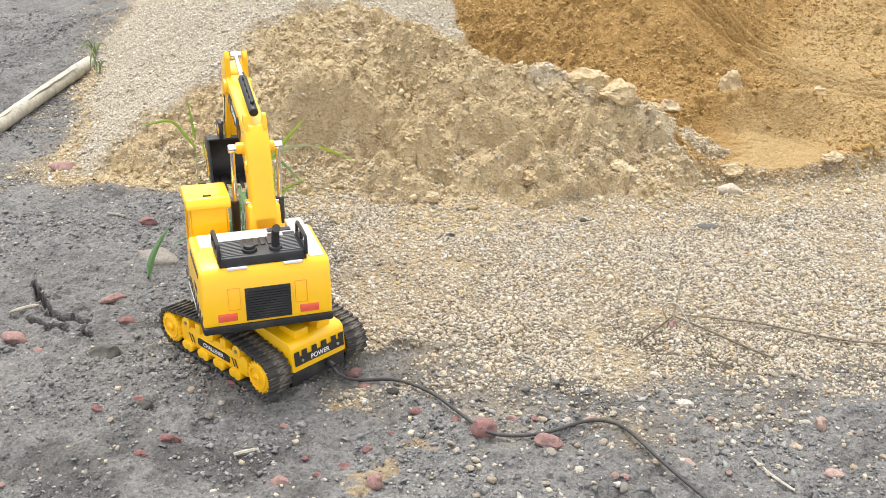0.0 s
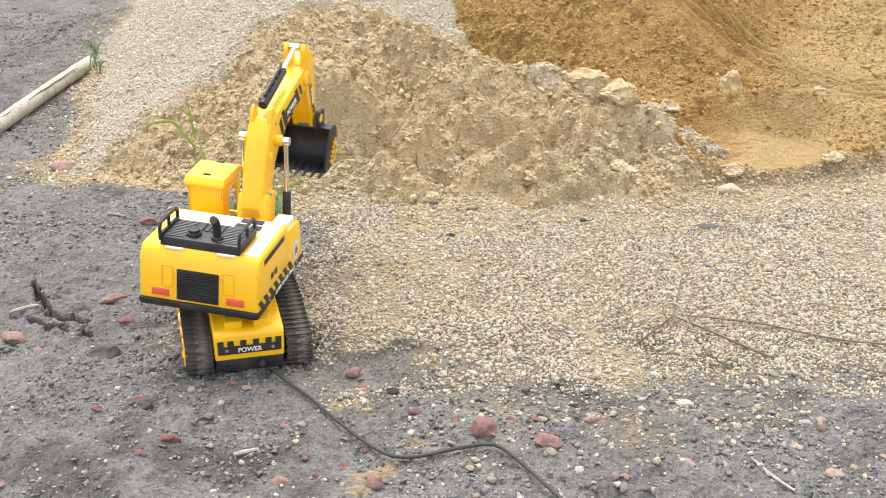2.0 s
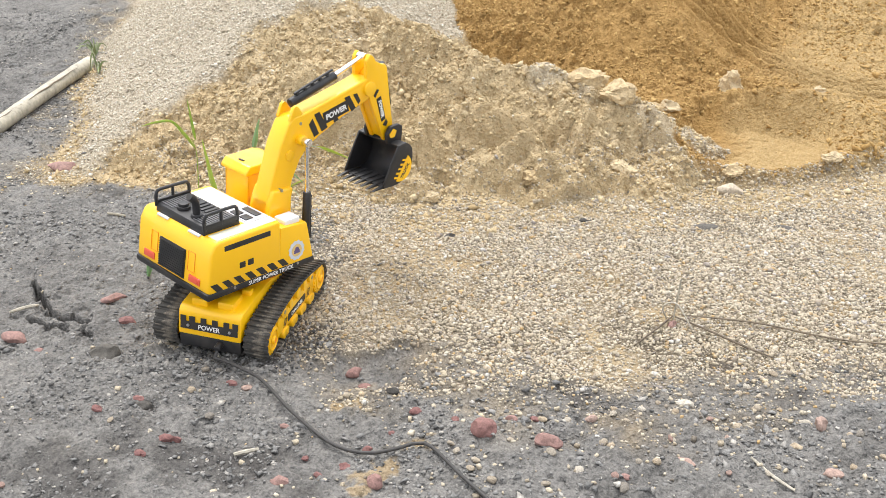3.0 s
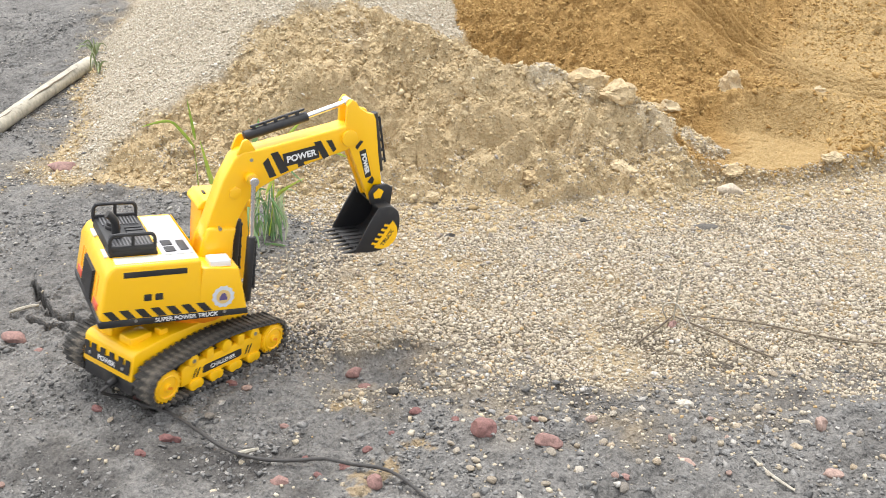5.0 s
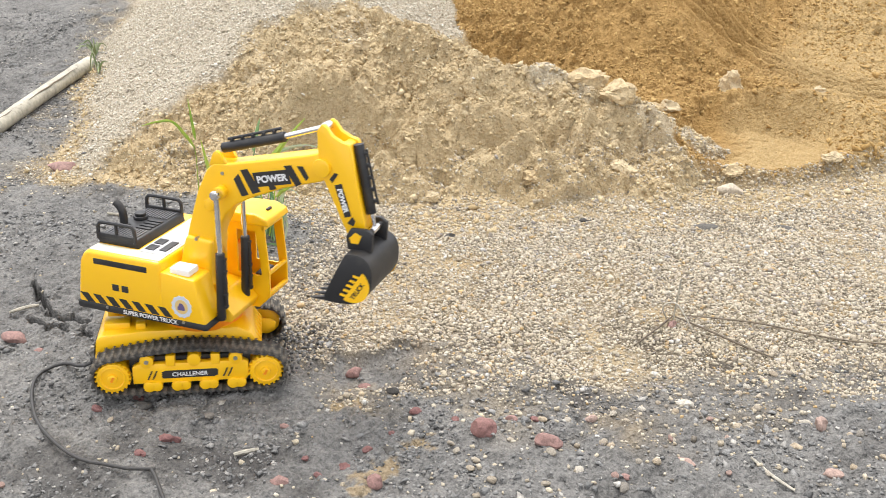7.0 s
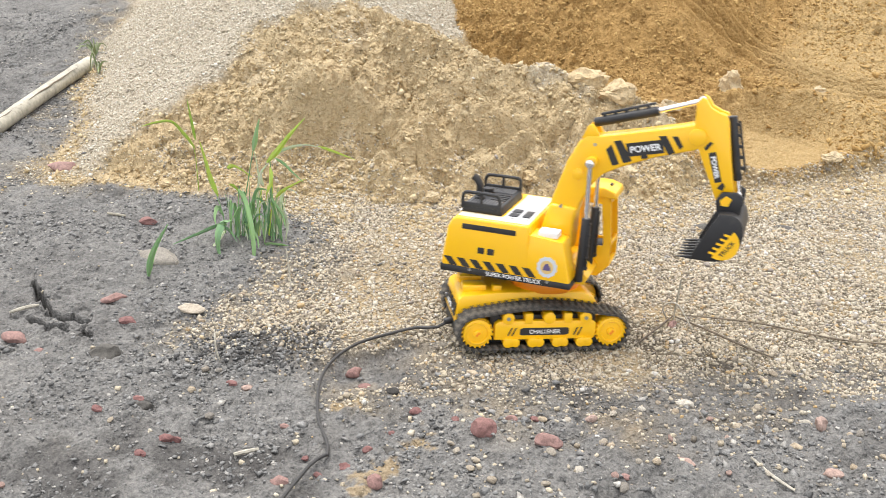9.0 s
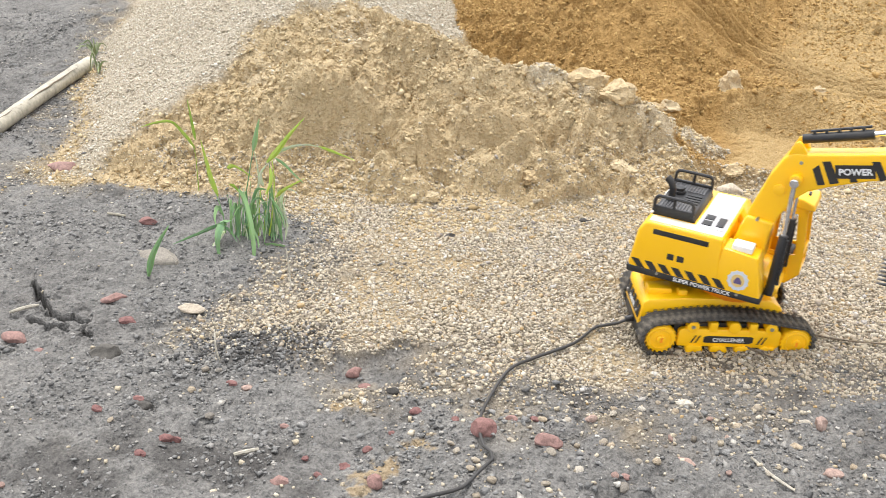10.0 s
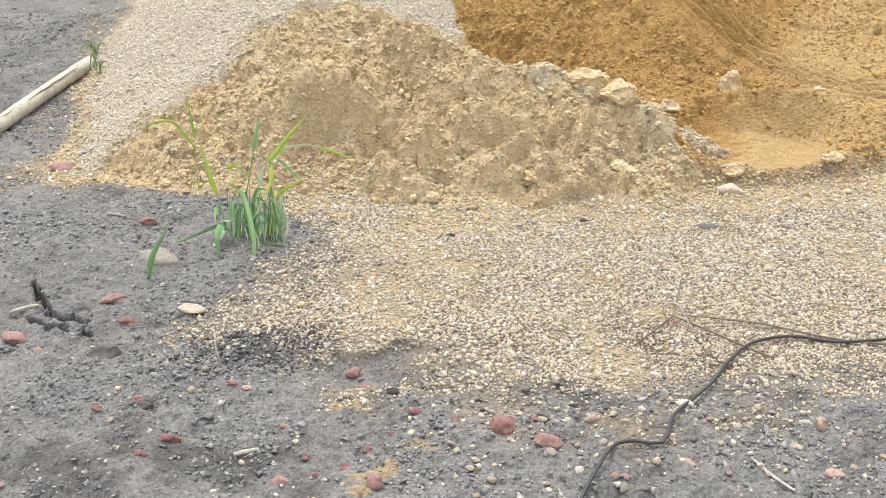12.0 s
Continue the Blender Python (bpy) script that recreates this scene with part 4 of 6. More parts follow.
    blade(clump, P((402, 298, 0.02), (412, 294, 0.02), (426, 300, 0.02), (446, 314, 0.02)), 0.0046, LEAF_LIGHT)
    blade(clump, P((406, 326, 0.02), (414, 330, 0.02), (420, 336, 0.02), (428, 346, 0.02)), 0.0046, LEAF_LIGHT)
    blade(clump, P((432, 396, 0), (446, 404, -0.01), (456, 424, -0.02), (458, 446, -0.03)), 0.0048, LEAF)
    blade(clump, P((408, 412, 0), (402, 404, -0.01), (410, 412, -0.02), (420, 428, -0.03)), 0.0060, LEAF)
    blade(clump, P((462, 410, 0.02), (456, 360, 0.03), (458, 310, 0.03), (448, 256, 0.03)), 0.0030, LEAF_PALE)
    blade(clump, P((466, 330, 0.01), (462, 320, 0.01), (462, 306, 0.01), (474, 290, 0.01)), 0.0048, LEAF_PALE)
    blade(clump, P((500, 430, 0.0), (490, 380, 0.0), (482, 350, 0.0), (480, 318, 0.0)), 0.0044, LEAF)
    rng = random.Random(5)
    for k in range(40):
        x = rng.uniform(408, 500)
        lean, top = rng.uniform(-16, 16), rng.uniform(320, 395)
        stem(((x, 436, rng.uniform(-0.01, 0.03)), (x + lean * 0.3, (436 + top) / 2, 0.01), (x + lean, top, 0.01)), rng.uniform(0.0006, 0.0013), rng.choice((LEAF, LEAF, LEAF_PALE, LEAF_LIGHT)))
    for k in range(22):
        x = rng.uniform(408, 500)
        lean, top, droop = rng.uniform(-50, 45), rng.uniform(335, 415), rng.uniform(5, 50)
        blade(clump, P((x, 425, rng.uniform(-0.01, 0.02)), (x + lean * 0.3, top + 10, 0.005), (x + lean * 0.75, top, 0.0), (x + lean * 1.2, top + droop, -0.01)), rng.uniform(0.0022, 0.0042), rng.choice((LEAF, LEAF, LEAF_PALE)))
    return clump


CLUMP = grass_clump()
single = tagged(new("grass_sprout"), "single green grass blade beside a flat grey stone", "grass")
single.matrix_basis = pose(-0.372, 1.16, height(-0.372, 1.16))
blade(single, [at_depth(262, 492, 1.165), at_depth(268, 458, 1.16), at_depth(280, 430, 1.158), at_depth(299, 398, 1.155)], 0.0062, LEAF)


def weed(x, y, seed, spread):
    w = tagged(new("weed"), "small green weed on grey dirt beside the bamboo pole", "weed", "weeds by the pole")
    w.matrix_basis = pose(x, y, height(x, y))
    rng = random.Random(seed)
    for k in range(9):
        a, r = rng.uniform(0, 6.28), rng.uniform(0.4, 1) * spread
        blade(w, [Vector((x, y, height(x, y))), Vector((x + 0.4 * r * math.cos(a), y + 0.4 * r * math.sin(a), 0.02 + rng.uniform(0, 0.03))), Vector((x + r * math.cos(a), y + r * math.sin(a), rng.uniform(0.008, 0.04)))], rng.uniform(0.0025, 0.0045), rng.choice((LEAF_DULL, LEAF_DULL, LEAF_PALE)))


weed(-0.735, 2.16, 3, 0.045)
weed(-0.69, 2.03, 4, 0.030)

# ---------------------------------------------------------------- the toy excavator (x ahead, y to its left, z up from the ground)
WHEEL_R, REAR_X, FRONT_X, WHEEL_Z, TRACK_Y = 0.0170, -0.0876, 0.0625, 0.0235, 0.0525
BELT_R = WHEEL_R + 0.0022


def belt_path(steps=400):
    """The closed line of the belt in (x, z): flat below, round both wheels, arched above."""
    pts = []
    for i in range(60):
        t = i / 60
        pts.append((REAR_X + (FRONT_X - REAR_X) * t, WHEEL_Z - BELT_R))
    for i in range(60):
        a = -math.pi / 2 + math.pi * i / 60
        pts.append((FRONT_X + BELT_R * math.cos(a), WHEEL_Z + BELT_R * math.sin(a)))
    for i in range(60):
        t = i / 60
        pts.append((FRONT_X + (REAR_X - FRONT_X) * t, WHEEL_Z + BELT_R + 0.0085 * math.sin(math.pi * t)))
    for i in range(60):
        a = math.pi / 2 + math.pi * i / 60
        pts.append((REAR_X + BELT_R * math.cos(a), WHEEL_Z + BELT_R * math.sin(a)))
    p = np.array(pts + pts[:1])
    s = np.concatenate([[0], np.cumsum(np.hypot(*np.diff(p, axis=0).T))])
    return p, s


BELT, BELT_S = belt_path()
BELT_LONG = float(BELT_S[-1])
LINKS = 54


def link_pose(side, s):
    s %= BELT_LONG
    x, z = np.interp(s, BELT_S, BELT[:, 0]), np.interp(s, BELT_S, BELT[:, 1])
    e = 0.004
    xa, za = np.interp((s - e) % BELT_LONG, BELT_S, BELT[:, 0]), np.interp((s - e) % BELT_LONG, BELT_S, BELT[:, 1])
    xb, zb = np.interp((s + e) % BELT_LONG, BELT_S, BELT[:, 0]), np.interp((s + e) % BELT_LONG, BELT_S, BELT[:, 1])
    return pose(x, side * TRACK_Y, z, 0, math.degrees(math.atan2(-(zb - za), xb - xa)), 0)


def framed(bm, outer, inner, y0, y1):
    """A flat panel with an opening: two outlines of equal count, joined ring by ring."""
    rings = [[bm.verts.new((x, y, z)) for x, z in line] for line, y in ((outer, y0), (outer, y1), (inner, y1), (inner, y0))]
    k = len(outer)
    for a, b in zip(rings, rings[1:] + rings[:1]):
        for i in range(k):
            bm.faces.new((a[i], a[(i + 1) % k], b[(i + 1) % k], b[i]))
    return bm


def wheel(parent, x, side):
    """Toothed yellow wheel with a raised rim, hub and slot; it spins about its axle."""
    b = bmesh.new()
    w0, w1 = -0.006, 0.0125
    rod(b, (0, side * w0, 0), (0, side * w1, 0), WHEEL_R * 0.93, sides=36, bevel=0.0008)
    for k in range(20):
        a = 2 * math.pi * k / 20
        t = bmesh.new()
        bmesh.ops.create_cube(t, size=1)
        bmesh.ops.transform(t, matrix=pose(0, 0, 0, 0, math.degrees(a), 0) @ Matrix.Translation((WHEEL_R * 0.95, side * 0.0095, 0)) @ Matrix.Diagonal((0.0030, 0.0045, 0.0020, 1)), verts=t.verts)
        join(b, t)
    tor = bmesh.new()
    tube_pts = [(0.0118 * math.cos(2 * math.pi * k / 32), side * 0.0128, 0.0118 * math.sin(2 * math.pi * k / 32)) for k in range(33)]
    tube(tor, tube_pts, 0.0012, 6)
    join(b, tor)
    rod(b, (0, side * w1, 0), (0, side * 0.0155, 0), 0.0050, 0.0044, 24, 0.0005)
    ob = part("wheel", b, YELLOW, parent, m=pose(x, side * TRACK_Y, WHEEL_Z))
    h = bmesh.new()
    box(h, -0.0028, 0.0028, side * 0.0152, side * 0.0158, -0.0012, 0.0012, 0.0002)
    part("axle_slot", h, ORANGE, ob, "recessed axle slot")
    return ob


def excavator():
    ex = tagged(new("toy_excavator"), "yellow plastic toy excavator on black tracks, cable driven", "toy excavator")
    ex.matrix_basis = pose(-0.208, 0.9925, 0.0036, 0, 0, 137.6)

    # ---- undercarriage
    b = bmesh.new()
    prism(b, [(-0.1085, 0.0235), (-0.1050, 0.0520), (-0.1000, 0.0560), (-0.060, 0.0600), (0.036, 0.0600), (0.050, 0.0520), (0.056, 0.0400), (0.056, 0.0240)], -0.0365, 0.0365, 0.0025)
    for y in (-0.030, -0.020, -0.010, 0.0, 0.010, 0.020, 0.030):
        prism(b, [(0.050, 0.0240), (0.0590, 0.0240), (0.0590, 0.0390), (0.0500, 0.0500)], y - 0.0010, y + 0.0010, 0.0003)
    for s in (-1, 1):
        prism(b, [(0.020, 0.0180), (0.066, 0.0160), (0.0735, 0.0200), (0.0745, 0.0270), (0.068, 0.0310), (0.020, 0.0380)], *sorted((s * 0.0355, s * 0.0392)), 0.0012)
    box(b, -0.098, -0.072, -0.024, -0.006, 0.055, 0.0640, 0.0015)
    box(b, -0.098, -0.072, 0.006, 0.024, 0.055, 0.0640, 0.0015)
    box(b, -0.066, -0.056, -0.030, -0.020, 0.058, 0.0655, 0.0015)
    box(b, -0.066, -0.056, 0.020, 0.030, 0.058, 0.0655, 0.0015)
    body = part("undercarriage", b, YELLOW, ex)
    b = bmesh.new()
    box(b, -0.1065, 0.054, -0.0355, 0.0355, 0.0080, 0.0240, 0.0015)
    part("belly_plate", b, BLACK, ex, "black plastic belly plate")
    b = bmesh.new()
    rod(b, (0, 0, 0.058), (0, 0, 0.0700), 0.040, sides=40, bevel=0.001)
    rod(b, (0, 0, 0.069), (0, 0, 0.0775), 0.034, sides=40, bevel=0.001)
    part("turntable", b, ORANGE, ex, "orange round turntable")
    # rear sticker, leaning with the rear panel
    lean = math.degrees(math.atan2(0.0035, 0.0285))
    back = Matrix.Translation((-0.1075, 0, 0.0385)) @ pose(0, 0, 0, 0, lean, 0)
    b = bmesh.new()
    box(b, -0.0008, 0.0, -0.0330, 0.0330, -0.0075, 0.0015, 0.0002)
    for k in range(6):
        y = -0.033 + 0.066 * k / 5
        y = min(max(y, -0.0300), 0.0300)
        box(b, -0.0008, 0.0, y - 0.0032, y + 0.0032, 0.0014, 0.0075)
    plate = part("rear_sticker", b, STICKER, ex, "black sticker with a notched warning edge", m=back, smooth=False)
    lettering("POWER", 0.0072, WHITE, plate, on_back(-0.0009, 0, -0.0035), bold=0.0001)
    for s in (-1, 1):
        b = bmesh.new()
        rod(b, (-0.0022, s * 0.024, -0.003), (0, s * 0.024, -0.003), 0.0017, sides=14, bevel=0.0003)
        part("screw", b, STEEL, plate, "steel screw")
    b = bmesh.new()
    rod(b, (-0.1075, -0.012, 0.0180), (-0.1165, -0.012, 0.0160), 0.0042, 0.0034, 14, 0.0005)
    part("cable_grommet", b, BLACK, ex, "black cable grommet")

    # ---- tracks
    lb = bmesh.new()
    box(lb, -0.0034, 0.0034, -0.0145, 0.0135, -0.0012, 0.0010, 0.0003)
    box(lb, -0.0012, 0.0012, -0.0145, 0.0135, -0.0036, -0.0010, 0.0003)
    link_mesh = mesh_of("track_link", lb, RUBBER, True)
    links = []
    for side in (-1, 1):
        for k in range(LINKS):
            ob = shared("track_link", link_mesh, ex, link_pose(side, BELT_LONG * k / LINKS))
            links.append((ob, side, BELT_LONG * k / LINKS))
        # inner belt under the links, one closed band
        b = bmesh.new()
        ring = []
        for i in range(0, 240, 4):
            x, z = BELT[i]
            q, r = BELT[(i + 1) % 240] - BELT[i], 0.0009
            n = Vector((q[1], 0, -q[0])).normalized()
            ring.append([b.verts.new(Vector((x, side * TRACK_Y + yy, z)) + n * k) for yy, k in ((-0.0125, -r), (0.0115, -r), (0.0115, r), (-0.0125, r))])
        for i in range(len(ring)):
            p, q = ring[i], ring[(i + 1) % len(ring)]
            for k in range(4):
                b.faces.new((p[k], p[(k + 1) % 4], q[(k + 1) % 4], q[k]))
        part("track_belt", b, RUBBER, ex, "dusty black rubber belt")
    wheels = [(wheel(ex, x, s), s, x) for s in (-1, 1) for x in (REAR_X, FRONT_X)]
    for side in (-1, 1):
        yo = side * 0.0635
        b = bmesh.new()
        prism(b, [(-0.0685, 0.0145), (0.0430, 0.0145), (0.0455, 0.0180), (0.0455, 0.0340), (0.0410, 0.0365), (-0.0640, 0.0365), (-0.0685, 0.0330)], *sorted((side * 0.0560, yo)), 0.0012)
        for k in range(4):
            x = -0.053 + k * 0.0275
            rod(b, (x, side * 0.050, 0.0115), (x, side * 0.0660, 0.0115), 0.0058, sides=18, bevel=0.0008)
            rod(b, (x + 0.008, side * 0.050, 0.0115), (x + 0.008, side * 0.0660, 0.0115), 0.0052, sides=18, bevel=0.0008)
            box(b, x, x + 0.008, *sorted((side * 0.050, side * 0.0655)), 0.0065, 0.0165, 0.0008)
        for x, r in ((-0.054, 0.0068), (-0.008, 0.0068), (0.033, 0.0068)):
            rod(b, (x, side * 0.050, 0.0400), (x, side * 0.0655, 0.0400), r, sides=20, bevel=0.0008)
        for x in (-0.031, 0.013):
            box(b, x - 0.0045, x + 0.0045, *sorted((side * 0.050, side * 0.0650)), 0.034, 0.0455, 0.0008)
        frame_ob = part("track_frame", b, YELLOW, ex)
        b = bmesh.new()
        box(b, -0.072, 0.047, *sorted((side * 0.0400, side * 0.0545)), 0.0085, 0.0400, 0.001)
        part("track_core", b, BLACK, ex, "dark core between the belt runs")
        b = bmesh.new()
        prism(b, [(-0.0400, 0.0205), (-0.0380, 0.0200), (0.0110, 0.0200), (0.0150, 0.0215), (0.0150, 0.0275), (0.0130, 0.0285), (-0.0360, 0.0285), (-0.0400, 0.0270)], *sorted((yo, yo + side * 0.0006)), 0)
        st = part("frame_sticker", b, STICKER, frame_ob, "black name sticker", smooth=False)
        face = on_right if side < 0 else on_left
        lettering("CHALLENER", 0.0064, WHITE, frame_ob, face(-0.0125, yo + side * 0.0008, 0.0240), bold=0.0001)
        for x0 in (-0.0545, 0.0195):
            for dx in (0, 0.0048):
                b = bmesh.new()
                prism(b, [(x0 + dx, 0.0195), (x0 + dx + 0.0016, 0.0195), (x0 + dx + 0.006, 0.029), (x0 + dx + 0.0044, 0.029)], *sorted((yo + side * 0.0006, yo + side * 0.0009)))
                part("warning_bar", b, STICKER, frame_ob, "black slanted bar", smooth=False)
        for x in (-0.054, 0.033):
            b = bmesh.new()
            rod(b, (x, side * 0.0652, 0.0400), (x, side * 0.0662, 0.0400), 0.0022, sides=12)
            part("screw", b, STEEL, frame_ob, "dark screw hole")

    # ---- house, turned on its table
    H = pose(0, 0, 0, 0, 0, HOUSE_TURN)
    b = bmesh.new()
    prism(b, [(-0.1045, 0.0860), (-0.0985, 0.1290), (-0.0930, 0.1390), (-0.0880, 0.1415), (-0.0060, 0.1415), (-0.0040, 0.0780), (-0.1000, 0.0780)], -0.0640, 0.0640, 0.0035, 3)
    # shoulder beside the boom with its sloping nose
    prism(b, [(-0.008, 0.0780), (0.0430, 0.0780), (0.0405, 0.0900), (0.0320, 0.1290), (-0.006, 0.1325)], -0.0640, -0.0335, 0.0020)
    # floor, boom foot
    prism(b, [(-0.008, 0.0740), (0.0520, 0.0740), (0.0560, 0.0830), (0.0380, 0.1000), (-0.006, 0.1080)], -0.0340, 0.0180, 0.0015)
    prism(b, [(-0.008, 0.0740), (0.0160, 0.0740), (0.0160, 0.1080), (-0.006, 0.1415)], 0.0170, 0.0640, 0.0015)
    house = part("house", b, YELLOW, ex, m=H)
    b = bmesh.new()
    prism(b, [(-0.1052, 0.0765), (-0.1060, 0.0855), (0.0425, 0.0845), (0.0440, 0.0765)], -0.0649, 0.0649, 0.0025)
    part("lower_band", b, BLACK, house, "black plastic skirt band")
    for s, face in ((-1, on_right), (1, on_left)):
        y = s * 0.0651
        for k in range(7):
            b = bmesh.new()
            x = -0.0930 + k * 0.0150
            x1 = x + 0.0085
            prism(b, [(x, 0.0850), (x1, 0.0850), (x1 - 0.0080, 0.0945), (x - 0.0080, 0.0945)], *sorted((s * 0.0638, s * 0.0644)))
            part("warning_bar", b, STICKER, house, "black slanted warning bar", smooth=False)
        lettering("SUPER POWER TRUCK", 0.0062, WHITE, house, face(-0.020, s * 0.0651, 0.0810), bold=0.0001)
        for x in (-0.070, 0.018):
            b = bmesh.new()
            rod(b, (x, s * 0.0645, 0.0825), (x, s * 0.0655, 0.0825), 0.0016, sides=12)
            part("screw", b, STEEL, house, "steel screw")
        b = bmesh.new()
        prism(b, [(-0.0815, 0.1285), (-0.0205, 0.1285), (-0.0205, 0.1345), (-0.0815, 0.1345)], *sorted((s * 0.0632, s * 0.0645)), 0.0003)
        part("side_slot", b, BLACK, house, "black side vent slot")
        for x in (-0.0585, -0.0475):
            b = bmesh.new()
            box(b, x - 0.0038, x + 0.0038, *sorted((s * 0.0632, s * 0.0645)), 0.1025, 0.1095, 0.0004)
            part("side_vent", b, BLACK, house, "small square vent")
    # round badge, plain
    b = bmesh.new()
    rim = [(0.0165 + (0.0105 + (0.0012 if k % 2 else 0)) * math.cos(math.pi * k / 12), 0.0990 + (0.0110 + (0.0012 if k % 2 else 0)) * math.sin(math.pi * k / 12)) for k in range(24)]
    prism(b, rim, -0.0646, -0.0640)
    part("badge", b, BADGE, house, "plain round pale blue badge sticker", smooth=False)
    b = bmesh.new()
    rim = [(0.0165 + 0.0072 * math.cos(math.pi * k / 12), 0.0990 + 0.0076 * math.sin(math.pi * k / 12)) for k in range(24)]
    prism(b, rim, -0.0649, -0.0644)
    part("badge_centre", b, PATCH, house, "tan centre of the badge", smooth=False)
    b = bmesh.new()
    prism(b, [(0.0125, 0.0955), (0.0205, 0.0955), (0.0205, 0.0985), (0.0180, 0.1030), (0.0150, 0.1030), (0.0125, 0.0985)], -0.0652, -0.0648)
    part("badge_mark", b, MARK, house, "dark violet mark on the badge", smooth=False)
    # rear grille with slats
    tilt = math.degrees(math.atan2(0.006, 0.043))
    back = Matrix.Translation((-0.1020, 0, 0.1045)) @ pose(0, 0, 0, 0, tilt, 0)
    b = bmesh.new()
    box(b, -0.0012, 0.0008, -0.0225, 0.0225, -0.0165, 0.0165, 0.0003)
    for k in range(12):
        z = -0.0145 + k * 0.0264 / 10
        if z < 0.0155:
            box(b, -0.0026, -0.0010, -0.0215, 0.0215, z - 0.0007, z + 0.0007)
    part("grille", b, BLACK, house, "black slatted rear grille", m=back, smooth=False)
    for s in (-1, 1):
        b = bmesh.new()
        box(b, -0.0012, 0.0008, *sorted((s * 0.031, s * 0.050)), -0.0150, -0.0072, 0.0006)
        part("tail_light", b, RED, house, "translucent red tail light", m=back)
        b = bmesh.new()
        for q in (0.0272, 0.0388):
            box(b, -0.0005, 0.0008, *sorted((s * (q - 0.0002), s * (q + 0.0002))), -0.004, 0.018)
        box(b, -0.0005, 0.0008, *sorted((s * 0.0272, s * 0.0388)), 0.0178, 0.0182)
        box(b, -0.0005, 0.0008, *sorted((s * 0.0272, s * 0.0388)), -0.0042, -0.0038)
        part("panel_seam", b, ORANGE, house, "fine panel seam", m=back, smooth=False)
        b = bmesh.new()
        box(b, -0.0940, -0.0905, *sorted((s * 0.018, s * 0.037)), 0.1390, 0.1412, 0.0004)
        part("label_strip", b, WHITE, house, "small white label strip")
    # engine cover
    b = bmesh.new()
    prism(b, [(-0.0905, 0.1405), (-0.0890, 0.1500), (-0.0460, 0.1500), (-0.0430, 0.1405)], -0.0420, 0.0440, 0.0012)
    cover = part("engine_cover", b, BLACK, house, "black engine cover")
    for y0, y1 in ((-0.037, -0.016), (0.019, 0.040)):
        b = bmesh.new()
        for k in range(11):
            x = -0.0845 + k * 0.0034
            box(b, x - 0.0009, x + 0.0009, y0, y1, 0.1498, 0.1510, 0.0002)
        part("vent_ribs", b, VENT, house, "dark grey vent ribs", smooth=False)
    b = bmesh.new()
    for y in (-0.0105, -0.0035, 0.0035, 0.0105):
        box(b, -0.066, -0.049, y - 0.0022, y + 0.0022, 0.1498, 0.1512, 0.0003)
    part("cover_ribs", b, BLACK, house)
    for s in (-0.0415, 0.0435):
        b = bmesh.new()
        tube(b, smooth_line([(-0.0895, s, 0.146), (-0.0895, s, 0.158), (-0.0875, s, 0.1625), (-0.083, s, 0.1640), (-0.054, s, 0.1640), (-0.049, s, 0.1625), (-0.047, s, 0.158), (-0.047, s, 0.146)], 4), 0.0019, 8)
        rod(b, (-0.068, s, 0.148), (-0.068, s, 0.164), 0.0018, sides=8)
        box(b, -0.091, -0.0455, s - 0.0016, s + 0.0016, 0.1480, 0.1530, 0.0005)
        part("guard_rail", b, BLACK, house, "black guard rail")
    b = bmesh.new()
    rod(b, (-0.0785, -0.0135, 0.149), (-0.0785, -0.0135, 0.1535), 0.0068, 0.0060, 18, 0.0006)
    tube(b, smooth_line([(-0.0785, -0.0135, 0.150), (-0.0788, -0.0135, 0.160), (-0.0795, -0.0135, 0.1665), (-0.0830, -0.0135, 0.1725), (-0.0870, -0.0135, 0.1755)], 5), 0.0041, 14)
    part("exhaust_pipe", b, BLACK, house, "bent black exhaust pipe")
    b = bmesh.new()
    rod(b, (-0.0765, 0.0122, 0.149), (-0.0765, 0.0122, 0.1535), 0.0075, sides=22, bevel=0.0005)
    rod(b, (-0.0765, 0.0122, 0.153), (-0.0765, 0.0122, 0.1570), 0.0060, sides=22, bevel=0.0008)
    part("filler_cap", b, BLACK, house, "black round filler cap")
    # deck ahead of the cover: sky glare painted as a cream-white sheet
    b = bmesh.new()
    box(b, -0.0405, -0.0085, -0.0600, 0.0560, 0.1412, 0.1424, 0.0004)
    box(b, -0.0880, -0.0400, -0.0600, -0.0450, 0.1412, 0.1424, 0.0004)
    part("deck_panel", b, DECK_GLARE, house, "cream-white sheet standing for sky glare on the deck")
    b = bmesh.new()
    box(b, -0.0385, -0.0100, -0.048, -0.006, 0.1422, 0.1430, 0.0003)
    part("deck_plate", b, GREY, house, "grey deck plate")
    b = bmesh.new()
    for x0, x1, y0, y1 in ((-0.036, -0.026, -0.042, -0.030), (-0.036, -0.026, -0.026, -0.014), (-0.021, -0.013, -0.040, -0.016)):
        box(b, x0, x1, y0, y1, 0.1424, 0.1440, 0.0004)
    part("deck_vents", b, BLACK, house, "dark deck vents")
    b = bmesh.new()
    box(b, 0.003, 0.0245, -0.0600, -0.0420, 0.1300, 0.1370, 0.0012)
    part("work_lamp", b, WHITE, house, "whitish lamp block on the shoulder")
    b = bmesh.new()
    box(b, 0.0060, 0.0120, 0.012, 0.060, 0.1075, 0.1095, 0.0003)
    part("tread_plate", b, WHITE, house, "white chequered tread strip")

    # ---- cab: roof, posts, walls and open windows
    Y0, Y1 = 0.0185, 0.0590
    b = bmesh.new()
